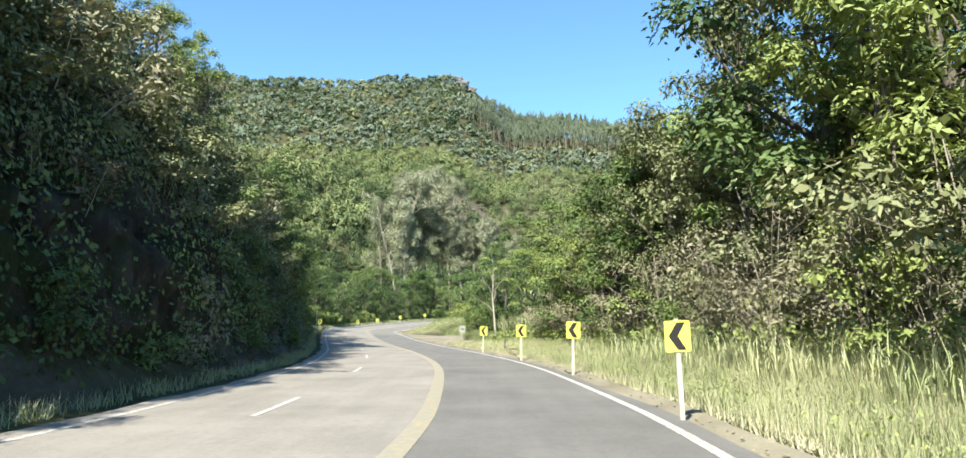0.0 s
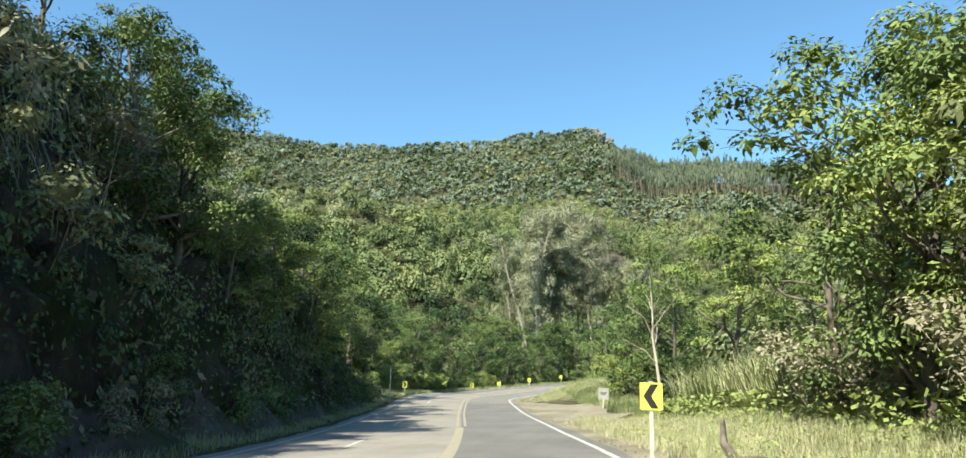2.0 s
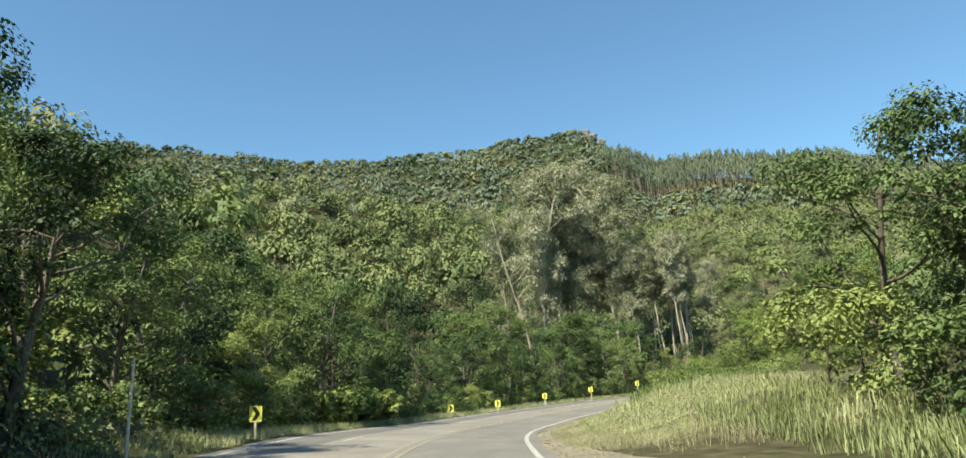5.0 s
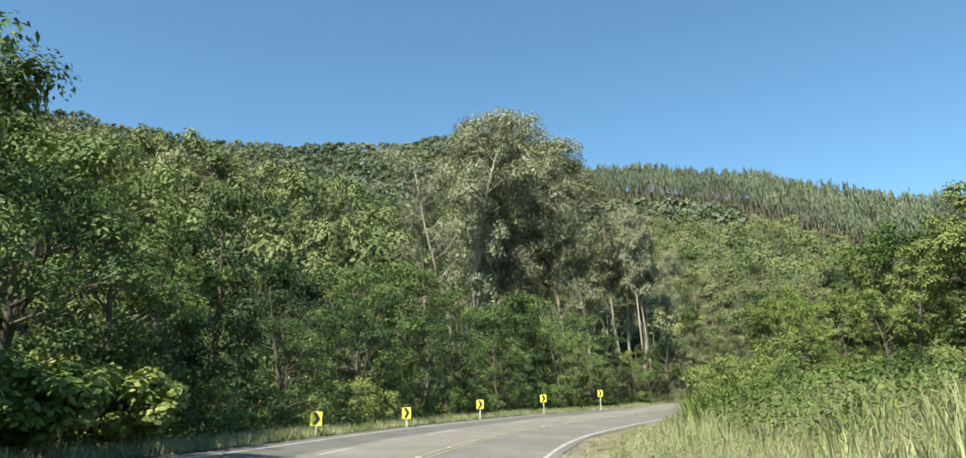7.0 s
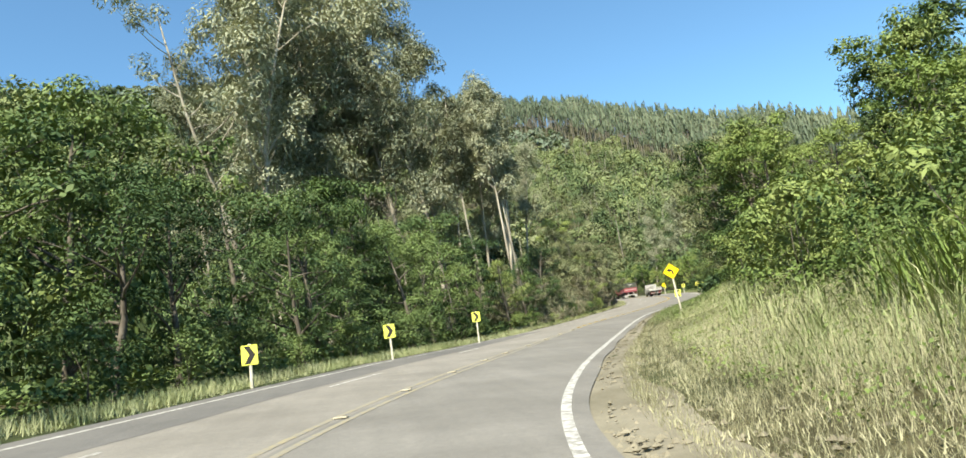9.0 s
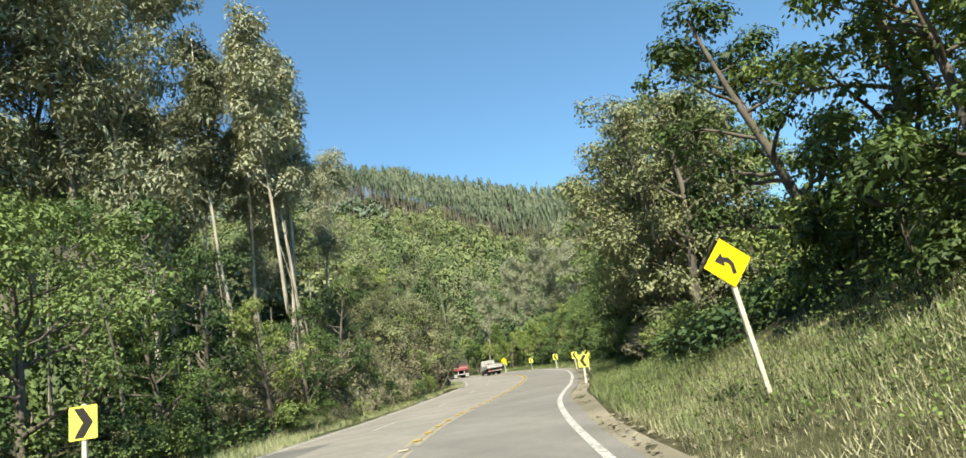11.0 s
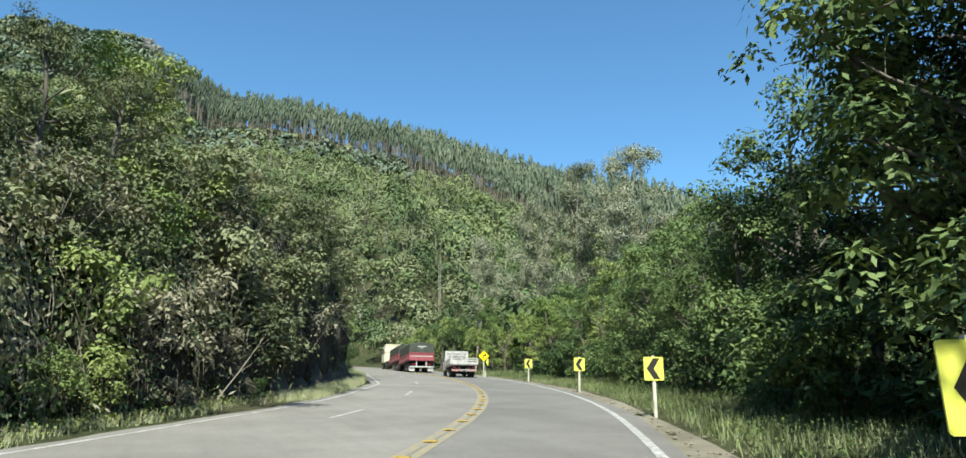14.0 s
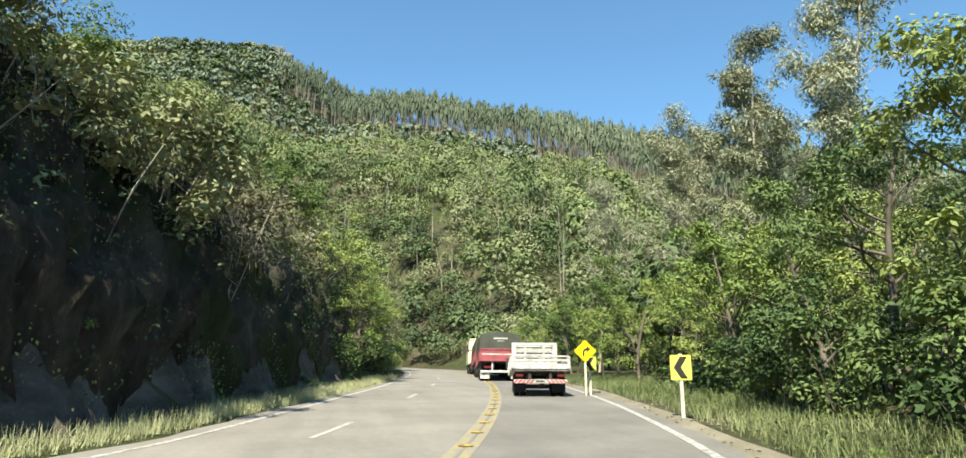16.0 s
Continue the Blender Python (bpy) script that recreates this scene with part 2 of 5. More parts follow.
def road_coords(x, y):
    """Nearest row of LINE and the offset from the yellow line, to the right positive."""
    x, y = np.atleast_1d(x).astype(float), np.atleast_1d(y).astype(float)
    row, off = np.zeros(len(x), int), np.zeros(len(x))
    for i in range(0, len(x), 20000):
        dx = x[i:i + 20000, None] - LINE[None, :, 0]
        dy = y[i:i + 20000, None] - LINE[None, :, 1]
        r = np.argmin(dx * dx + dy * dy, axis=1)
        k = np.arange(len(r))
        row[i:i + 20000] = r
        d = np.hypot(dx[k, r], dy[k, r])
        off[i:i + 20000] = np.where(dx[k, r] * SIDE[r, 0] + dy[k, r] * SIDE[r, 1] > 0, d, -d)
    return row, off


RIDGES = [
    # left hill and its spur towards the valley
    (0.80, [(-75, -120, 52), (-62, 0, 44), (-58, 60, 38), (-56, 125, 32), (-75, 160, 22), (-125, 200, 40), (-152, 245, 62), (-126, 248, 66), (-103, 253, 67), (-80, 268, 64), (-58, 305, 67), (-22, 350, 54)]),
    # the mountain with the crag
    (0.60, [(-640, 730, 345), (-515, 715, 318), (-440, 710, 298), (-368, 706, 280), (-322, 704, 266), (-270, 703, 257), (-130, 702, 255), (-31, 690, 252)]),
    (0.55, [(5, 668, 202), (60, 720, 180), (300, 800, 130), (700, 900, 90)]),
    # plantation ridge
    (0.52, [(-2, 656, 196), (52, 604, 172), (100, 598, 166), (137, 584, 156), (158, 552, 136), (176, 510, 119), (199, 461, 97), (240, 400, 62), (300, 330, 38)]),
    # rise on the inside of the right-hand bend
    (0.55, [(40, 120, 4), (48, 150, 9), (56, 172, 11), (74, 205, 13)]),
    (0.30, [(60, -80, 8), (75, 60, 10), (120, 140, 24), (200, 220, 40)]),
]


def macro(x, y):
    """Height of the hills, without the road's cutting."""
    h = np.full(len(x), -6.0)
    for slope, pts in RIDGES:
        p = np.array(pts, float)
        for a, b in zip(p[:-1], p[1:]):
            e = b[:2] - a[:2]
            u = np.clip(((x - a[0]) * e[0] + (y - a[1]) * e[1]) / (e @ e), 0, 1)
            d = np.hypot(x - a[0] - u * e[0], y - a[1] - u * e[1])
            top = a[2] + u * (b[2] - a[2]) - slope * d
            if (b[0], b[2]) == (-31, 252):
                top = top - 0.42 * np.clip(x + 31, 0, None)
            k = 3.0
            m = np.maximum(h, top)
            h = m + k * np.log(np.exp(-(m - h) / k) + np.exp(-(m - top) / k)) - k * np.log(2) * np.exp(-np.abs(h - top) / k)
    return h


def waves(x, y):
    return (np.sin(x * 0.071 + 1.3 * np.sin(y * 0.043)) * np.cos(y * 0.059 + np.sin(x * 0.031)) * 0.6
            + np.sin(x * 0.023 + 2) * np.sin(y * 0.019 + 1) * 0.4)


def rough_noise(x, y):
    return (np.sin(x * 0.9 + 1.7 * np.sin(y * 0.53)) * np.sin(y * 0.83 + 1.1 * np.sin(x * 0.47)) * 0.5
            + np.sin(x * 2.1 + np.sin(y * 1.7)) * np.sin(y * 1.9 + 2) * 0.25)


def land(x, y):
    """Height of the ground."""
    x, y = np.atleast_1d(x).astype(float), np.atleast_1d(y).astype(float)
    row, d = road_coords(x, y)
    ly, z = LINE[row, 1], LINE[row, 2]
    lw = left_width(ly)
    z = z - CANT[row] * np.clip(d, -lw - 1.5, RIGHT + 1.5)
    ul, ur = -d - lw - 0.5, d - RIGHT - 0.6
    # left: the cutting's height and run
    lh = np.interp(ly, [-60, 0, 40, 58, 74, 88, 98, 176, 190, 202, 222, 240, 262, 320], [12, 12.5, 14, 12.5, 8, 2, 0.2, 0.2, 3.0, 6.2, 7.2, 6.0, 3.5, 3.5])
    lr = np.interp(ly, [0, 60, 90, 190, 205, 214, 250, 262], [12, 12, 10, 9, 7, 2.6, 2.6, 7])
    rh = np.interp(ly, [-40, 0, 50, 62, 84, 93, 108, 140, 158, 176, 190, 240, 300], [1.6, 1.5, 1.2, 0.3, 0.2, 1.3, 1.75, 2.1, 3.2, 2.0, 0.6, 0.5, 0.5])
    rr = np.interp(ly, [0, 60, 90, 108, 140, 160, 190], [7, 8, 6, 7, 9, 8, 6])

    def step(u, run, high):
        k = np.clip((u - 1.2) / run, 0, 1)
        return high * (k * k * (3 - 2 * k) * 0.55 + k * 0.45)
    kl = np.clip((ul - np.where(lh > 3, 1.7, 1.2)) / lr, 0, 1)
    bank = np.where(d < 0, lh * (1 - (1 - kl) ** 2.8), step(ur, rr, rh))
    u = np.where(d < 0, ul, ur)
    run = np.where(d < 0, lr, rr)
    hills = macro(x, y) + 5.0 * waves(x, y) * np.clip((u - 40) / 120, 0, 1)
    cap = z + bank + np.clip(u - run - 2, 0, None) * 0.95 + 0.02 * np.clip(u - 50, 0, None) ** 2
    far = np.clip((u - run - 2) / 18, 0, 1)
    h = z + bank + np.clip(hills - (z + bank), 0, None) * far
    h = np.where(u < 120, np.minimum(h, cap), h)
    floor_ = np.maximum(hills, z + bank * np.clip(1 - (u - 60) / 60, 0, 1) - np.clip((u - 60) / 40, 0, 1) * 2)
    h = np.where(u > 60, np.maximum(floor_, hills), h)
    h = h + rough_noise(x, y) * np.clip(u / 6, 0, 1) * np.where(d < 0, np.clip(lh / 12, 0.15, 1) * 0.9, 0.3)
    inside = (u < 0)
    return np.where(inside, z - 0.22 + np.clip(u + 0.35, 0, 0.35) / 0.35 * 0.2, h - 0.02)


def land1(x, y):
    return float(land(x, y)[0])


# ---- mesh makers ----
def part(name, bm, mat, parent=None, label=""):
    me = bpy.data.meshes.new(name)
    bm.to_mesh(me)
    bm.free()
    return mesh_part(name, me, mat, parent, label)


def mesh_part(name, me, mat, parent=None, label=""):
    if mat is not None and not me.materials:
        me.materials.append(mat)
    ob = new(name, me)
    if parent is not None:
        ob.parent = parent
    if label:
        tagged(ob, label)
    return ob


def poly_mesh(name, verts, faces_n, smooth=False):
    """A mesh whose faces each own n vertices in turn (leaves, blades)."""
    me = bpy.data.meshes.new(name)
    v = np.ascontiguousarray(verts, dtype=np.float32).reshape(-1, 3)
    nf = len(v) // faces_n
    me.vertices.add(len(v))
    me.vertices.foreach_set("co", v.ravel())
    me.loops.add(len(v))
    me.loops.foreach_set("vertex_index", np.arange(len(v), dtype=np.int32))
    me.polygons.add(nf)
    me.polygons.foreach_set("loop_start", np.arange(nf, dtype=np.int32) * faces_n)
    me.update(calc_edges=True)
    return me


def grid_mesh(name, pts, smooth=True):
    """A mesh over an array of rows x columns x 3."""
    r, c = pts.shape[:2]
    i = np.arange(r * c).reshape(r, c)
    q = np.stack([i[:-1, :-1], i[:-1, 1:], i[1:, 1:], i[1:, :-1]], -1).reshape(-1, 4)
    me = bpy.data.meshes.new(name)
    me.vertices.add(r * c)
    me.vertices.foreach_set("co", np.ascontiguousarray(pts, dtype=np.float32).ravel())
    me.loops.add(q.size)
    me.loops.foreach_set("vertex_index", q.astype(np.int32).ravel())
    me.polygons.add(len(q))
    me.polygons.foreach_set("loop_start", np.arange(len(q), dtype=np.int32) * 4)
    if smooth:
        me.polygons.foreach_set("use_smooth", np.ones(len(q), dtype=bool))
    me.update(calc_edges=True)
    return me


def box(bm, x0, x1, y0, y1, z0, z1, bev=0.0):
    r = bmesh.ops.create_cube(bm, size=1, matrix=Matrix.LocRotScale(((x0 + x1) / 2, (y0 + y1) / 2, (z0 + z1) / 2), None, (x1 - x0, y1 - y0, z1 - z0)))
    if bev:
        vs = set(r["verts"])
        bmesh.ops.bevel(bm, geom=[e for e in bm.edges if e.verts[0] in vs and e.verts[1] in vs], offset=bev, segments=2, affect="EDGES")
    return bm


def cyl(bm, a, b, r, n=12, r2=None):
    a, b = Vector(a), Vector(b)
    m = Matrix.Translation((a + b) / 2) @ (b - a).to_track_quat("Z", "Y").to_matrix().to_4x4()
    bmesh.ops.create_cone(bm, cap_ends=True, segments=n, radius1=r, radius2=r if r2 is None else r2, depth=(b - a).length, matrix=m)
    return bm


def tubes(thick, most, thin=()):
    """One mesh of tapered tubes; each path is a list of (point, radius)."""
    verts, faces = [], []
    for n, path in enumerate([*thick, *thin]):
        base = len(verts)
        sides = most if n < len(thick) else 3
        path = path if n < len(thick) or len(path) < 4 else path[::2]
        for k, (p, r) in enumerate(path):
            p = Vector(p)
            q = Vector(path[min(k + 1, len(path) - 1)][0]) - Vector(path[max(k - 1, 0)][0])
            rot = q.to_track_quat("Z", "Y")
            for j in range(sides):
                a = 2 * math.pi * j / sides
                verts.append(p + rot @ Vector((r * math.cos(a), r * math.sin(a), 0)))
        for k in range(len(path) - 1):
            for j in range(sides):
                a, b = base + k * sides + j, base + k * sides + (j + 1) % sides
                faces.append((a, b, b + sides, a + sides))
        faces.append(tuple(base + (len(path) - 1) * sides + j for j in range(sides)))
    me = bpy.data.meshes.new("tubes")
    me.from_pydata(verts, [], faces)
    me.polygons.foreach_set("use_smooth", np.ones(len(faces), dtype=bool))
    return me


def leaf_cloud(rng, centres, radii, count, length, width, droop=0.0, flat=0.5, squash=0.8, heart=None):
    """count pointed leaves in tufts round the centres: N x 4 x 3."""
    c = np.asarray(centres, float)
    r = np.asarray(radii, float)
    k = rng.choice(len(c), count, p=r ** 2 / (r ** 2).sum())
    v = rng.normal(size=(count, 3))
    v /= np.linalg.norm(v, axis=1)[:, None]
    v[:, 2] = np.where(v[:, 2] < -0.3, -v[:, 2], v[:, 2])
    rad = r[k] * rng.uniform(0.35, 1.0, count) ** 0.5
    p = c[k] + v * rad[:, None] * np.array([1, 1, squash])
    nrm = v * 0.8 + rng.normal(size=(count, 3)) * flat + np.array([0, 0, 0.45])
    if heart is not None:
        out = p - heart
        nrm += 0.9 * out / (np.linalg.norm(out, axis=1)[:, None] + 1e-9) - np.array([0, 0, 0.25])
    nrm /= np.linalg.norm(nrm, axis=1)[:, None]
    t = rng.normal(size=(count, 3)) + v * 0.5 + np.array([0, 0, -droop])
    t -= nrm * (t * nrm).sum(1)[:, None]
    t /= np.linalg.norm(t, axis=1)[:, None] + 1e-9
    b = np.cross(nrm, t)
    L = length * rng.uniform(0.6, 1.35, count)[:, None]
    W = width * rng.uniform(0.6, 1.35, count)[:, None]
    sag = np.array([0, 0, -0.12]) * L
    return np.stack([p - t * L * 0.5, p + b * W * 0.5 - t * L * 0.02, p + t * L * 0.5 + sag, p - b * W * 0.5 - t * L * 0.02], 1)

# ---- setting: ground, road, markings ----
def spread(lo, hi, step, reach_lo, reach_hi, growth=1.11):
    mid = list(np.arange(lo, hi + 1e-6, step))
    a, s = lo, step
    while a > reach_lo:
        s *= growth
        a -= s
        mid.insert(0, a)
    a, s = hi, step
    while a < reach_hi:
        s *= growth
        a += s
        mid.append(a)
    return np.array(mid)


gx, gy = spread(-42, 70, 1.15, -2600, 2600), spread(-12, 280, 1.15, -900, 3200, 1.05)
GX, GY = np.meshgrid(gx, gy)
GZ = land(GX.ravel(), GY.ravel()).reshape(GX.shape)
ground = mesh_part("ground", grid_mesh("ground", np.stack([GX, GY, GZ], -1)), M_GROUND)
tagged(ground, "brown earth and mossy rock under hillside forest", "ground", kind="structure")


def strip(name, rows, offsets, lift, mat):
    """A band along the road between offsets (a function of the row) from the yellow line."""
    cols = offsets(rows)
    pts = np.zeros((len(rows), cols.shape[1], 3))
    for j in range(cols.shape[1]):
        pts[:, j, :2] = LINE[rows, :2] + SIDE[rows] * cols[:, j:j + 1]
        pts[:, j, 2] = LINE[rows, 2] - CANT[rows] * cols[:, j] + lift
    return mesh_part(name, grid_mesh(name, pts), mat)


ALL = np.arange(len(LINE))


def rows_between(y0, y1):
    return np.where((LINE[:, 1] >= y0) & (LINE[:, 1] <= y1) & (ALL < len(LINE) - 1))[0]


LW = left_width(LINE[:, 1])


def ragged(r, size):
    """Broken outline along the road's edge."""
    return size * (np.sin(r * 1.7 + 2 * np.sin(r * 0.37)) * 0.6 + np.sin(r * 0.61 + 1) * 0.5)



road = strip("road", ALL, lambda r: np.stack([-LW[r] - 0.5 + ragged(r + 500, 0.12), -LW[r] * 0.5, 0 * r + 0.0], 1), 0.0, M_ASPHALT_OLD)
tagged(road, "worn pale grey asphalt of the two oncoming lanes", "road", kind="structure")
lane_edge = lambda r: np.stack([0 * r + 0.0, 0 * r + 1.8, RIGHT + 0.42 + ragged(r * 0.45, 0.07)], 1)
fresh = ALL[LINE[:, 1] <= 84]
lane = strip("road_lane", fresh, lane_edge, 0.0, M_ASPHALT_NEW)
tagged(lane, "dark grey asphalt lane with tyre streaks", "road", kind="structure")
lane = strip("road_lane_worn", ALL[fresh[-1]:], lane_edge, 0.0, M_ASPHALT_MID)
tagged(lane, "worn grey asphalt lane with dark tyre streaks", "road", kind="structure")

outer = strip("road_lane_outer", rows_between(92, 172), lambda r: np.stack([-LW[r] - 0.6, -LW[r] * 0.64 + 0.05 * np.sin(r * 0.9)], 1), 0.004, M_ASPHALT_NEW)
tagged(outer, "dark patched strip of asphalt beside the verge", "road", kind="structure")
edge = strip("edge_line_right", ALL, lambda r: np.stack([0 * r + RIGHT - 0.07, 0 * r + RIGHT + 0.09], 1), 0.005, M_LINE)
tagged(edge, "worn white painted edge line on asphalt", "road marking", kind="structure")
edge = strip("edge_line_left", ALL, lambda r: np.stack([-LW[r] - 0.07, -LW[r] + 0.07], 1), 0.005, M_LINE)
tagged(edge, "worn white painted edge line on asphalt", "road marking", kind="structure")
for y0, y1, o, w, m in ((-60, 58, -0.04, 0.15, M_YELLOW_DEBRIS), (58, 166, -0.16, 0.06, M_YELLOW_WORN), (58, 166, 0.16, 0.06, M_YELLOW_WORN), (166, 400, -0.12, 0.09, M_YELLOW_LINE), (166, 400, 0.11, 0.08, M_YELLOW_LINE)):
    y_line = strip("centre_line", rows_between(y0, y1), lambda r: np.stack([0 * r + o - w, 0 * r + o + w], 1), 0.005, m)
    tagged(y_line, "worn yellow painted centre line on asphalt", "road marking", kind="structure")
ys = np.cumsum(np.r_[0, np.linalg.norm(np.diff(LINE[:, :2], axis=0), axis=1)])
start = np.interp(11.7, LINE[:, 1], ys)
for n in range(-3, 30):
    r = np.where((ys >= start + 12 * n) & (ys <= start + 12 * n + 4.2))[0]
    if len(r) > 2:
        dash = strip("lane_dash", r, lambda r: np.stack([-LW[r] * 0.56 - 0.06, -LW[r] * 0.56 + 0.06], 1), 0.005, M_LINE)
        tagged(dash, "white painted lane dash on pale asphalt", "road marking", "lane dashes", "structure")

# raised yellow studs along the double centre line
bm = bmesh.new()
box(bm, -0.13, 0.11, -0.06, 0.06, 0.0, 0.035, 0.012)
stud_mesh = bpy.data.meshes.new("road_stud")
bm.to_mesh(stud_mesh)
bm.free()
stud_mesh.materials.append(M_STUD)
pale_stud_mesh = stud_mesh.copy()
pale_stud_mesh.materials[0] = M_STUD_PALE
bend = np.interp([104, 166], LINE[:, 1], ys)
for s in [*np.arange(bend[0], bend[1], 4.0), *np.arange(bend[1] + 1, ys[-1] - 60, 2.0)]:
    r = int(np.argmin(abs(ys - s)))
    ob = new("road_stud", pale_stud_mesh if s < bend[1] else stud_mesh)
    a = math.atan2(-TAN[r, 0], TAN[r, 1])
    ob.matrix_world = pose(*LINE[r, :2], LINE[r, 2] + 0.006, 0, 0, math.degrees(a))
    tagged(ob, "worn faded road stud on the centre line" if s < bend[1] else "raised yellow road stud on the centre line", "road stud", "centre line studs")


def shoulder_width(y):
    return np.interp(y, [-20, 30, 48, 58, 78, 88, 100, 122, 136, 150, 160, 300], [0.4, 0.5, 1.2, 4.2, 4.6, 1.0, 0.5, 1.2, 1.2, 0.6, 0.4, 0.4])


def shoulder():
    rows = rows_between(-30, 290)
    w = shoulder_width(LINE[rows, 1])
    pts = np.zeros((len(rows), 6, 3))
    for j in range(6):
        d = RIGHT + 0.2 + (w * (1 + ragged(rows * 0.4, 0.25)) + 0.35) * j / 5
        p = LINE[rows, :2] + SIDE[rows] * d[:, None]
        pts[:, j, :2] = p
        pts[:, j, 2] = np.where(d < RIGHT + 0.75, LINE[rows, 2] - CANT[rows] * d - 0.03, land(p[:, 0], p[:, 1]) + 0.035)
    pts[:, 0, 2] = LINE[rows, 2] - CANT[rows] * (RIGHT + 0.2) - 0.03
    ob = mesh_part("shoulder", grid_mesh("shoulder", pts), M_GRAVEL)
    tagged(ob, "pale gravel and dust along the road's edge", "road shoulder", kind="structure")


shoulder()


# ---- trees ----
def limb(rng, a, way, length, r0, r1, n=5, wander=0.18, lift=0.1):
    p, w = np.array(a, float), np.array(way, float)
    w /= np.linalg.norm(w)
    out = [(tuple(p), r0)]
    for i in range(n):
        w = w + rng.normal(size=3) * wander + np.array([0, 0, lift])
        w /= np.linalg.norm(w)
        p = p + w * length / n
        out.append((tuple(p), r0 + (r1 - r0) * (i + 1) / n))
    return out


def along(path, u):
    i = min(int(u * (len(path) - 1)), len(path) - 2)
    f = u * (len(path) - 1) - i
    a, b = np.array(path[i][0]), np.array(path[i + 1][0])
    return a + (b - a) * f, path[i][1] * (1 - f) + path[i + 1][1] * f


def tree(name, label, seed, high, spread_, leaves, leaf, crown_mat, bark, low=0.2, limbs=10, lean=0.05, steep=0.6, tuft=0.16, stems=1,
         droop=0.2, trunk_r=None, top=0.9, squash=0.8, twigs=2, category="tree"):
    """A tree standing at its Empty: a bent trunk with limbs, and a crown of many single leaves in uneven tufts."""
    rng = np.random.default_rng(seed)
    root = new(name)
    paths, centres, radii = [], [], []
    for s in range(stems):
        base = (0, 0, -0.3) if stems == 1 else (*(rng.normal(size=2) * 0.06 * high), -0.3)
        way = (*(rng.normal(size=2) * (lean if stems == 1 else 0.35)), 1)
        r0 = trunk_r or 0.02 * high
        trunk = limb(rng, base, way, high * top, r0, r0 * 0.22, 8, 0.06, 0.05)
        paths.append(trunk)
        centres.append(trunk[-1][0])
        radii.append(tuft * high * 0.9)
        for i in range(limbs // stems):
            u = low + (0.95 - low) * (i + rng.uniform(0.1, 0.9)) / (limbs // stems)
            p, r = along(trunk, u)
            a = rng.uniform(0, 2 * math.pi)
            reach = spread_ * high * (0.55 + 0.9 * math.sin(math.pi * min(1, (u - low * 0.6) / (1 - low * 0.6)) ** 0.8)) * rng.uniform(0.6, 1.15)
            b = limb(rng, p, (math.cos(a), math.sin(a), steep * rng.uniform(0.6, 1.4)), reach, r * 0.55, r * 0.12, 5, 0.2, 0.06)
            paths.append(b)
            centres += [b[-1][0], b[3][0]]
            radii += [tuft * high * rng.uniform(0.7, 1.15), tuft * high * rng.uniform(0.5, 0.9)]
            for _ in range(twigs):
                q, rq = along(b, rng.uniform(0.4, 0.9))
                t = limb(rng, q, rng.normal(size=3) + np.array([math.cos(a), math.sin(a), 0.6]), reach * 0.45, rq * 0.6, rq * 0.15, 3, 0.25, 0.1)
                paths.append(t)
                centres.append(t[-1][0])
                radii.append(tuft * high * rng.uniform(0.45, 0.85))
    me = tubes([p_ for p_ in paths if p_[0][1] >= 0.045], 6, [p_ for p_ in paths if p_[0][1] < 0.045])
    mesh_part("trunk", me, bark, root)
    if leaves:
        q = leaf_cloud(rng, centres, radii, leaves, leaf[0], leaf[1], droop, 0.36, squash)
        inner = leaf_cloud(rng, centres, 0.55 * np.array(radii), leaves // 7, leaf[0] * 1.8, leaf[1] * 1.9, droop, 0.5, squash)
        q = np.concatenate([q, inner])
        keep = q[:, :, 2].min(1) > 0.02
        mesh_part("crown", poly_mesh("crown", q[keep].reshape(-1, 3), 4), crown_mat, root)
    tagged(root, label, category)
    return root


KINDS = {}


def kind(key, n, **kw):
    """n differing trees of one kind, set up far behind the hills until they are planted."""
    KINDS[key] = [tree(seed=100 * len(KINDS) + i + 1, **kw) for i in range(n)]


kind("broad", 4, name="broadleaf_tree", label="broadleaf tree with a dense green crown on the roadside", high=10, spread_=0.30, leaves=6500, leaf=(0.195, 0.092),
     crown_mat=M_LEAF, bark=M_BARK, low=0.16, limbs=13, tuft=0.105)
kind("light", 3, name="broadleaf_tree", label="bright green young tree with fresh leaves", high=8, spread_=0.32, leaves=5600, leaf=(0.185, 0.088),
     crown_mat=M_LEAF_LIGHT, bark=M_BARK, low=0.12, limbs=13, tuft=0.112)
kind("dark", 3, name="broadleaf_tree", label="dark green tree hung with creepers, leaf colour deepened for shade", high=11, spread_=0.27, leaves=8000, leaf=(0.18, 0.085),
     crown_mat=M_LEAF_DARK, bark=M_BARK, low=0.08, limbs=15, tuft=0.105, droop=0.5)
kind("slim", 3, name="slender_tree", label="slender tree with grey stems and thin crown", high=12, spread_=0.17, leaves=2400, leaf=(0.30, 0.135),
     crown_mat=M_LEAF, bark=M_BARK_GREY, low=0.4, limbs=9, tuft=0.10, steep=1.1, stems=3, trunk_r=0.09)
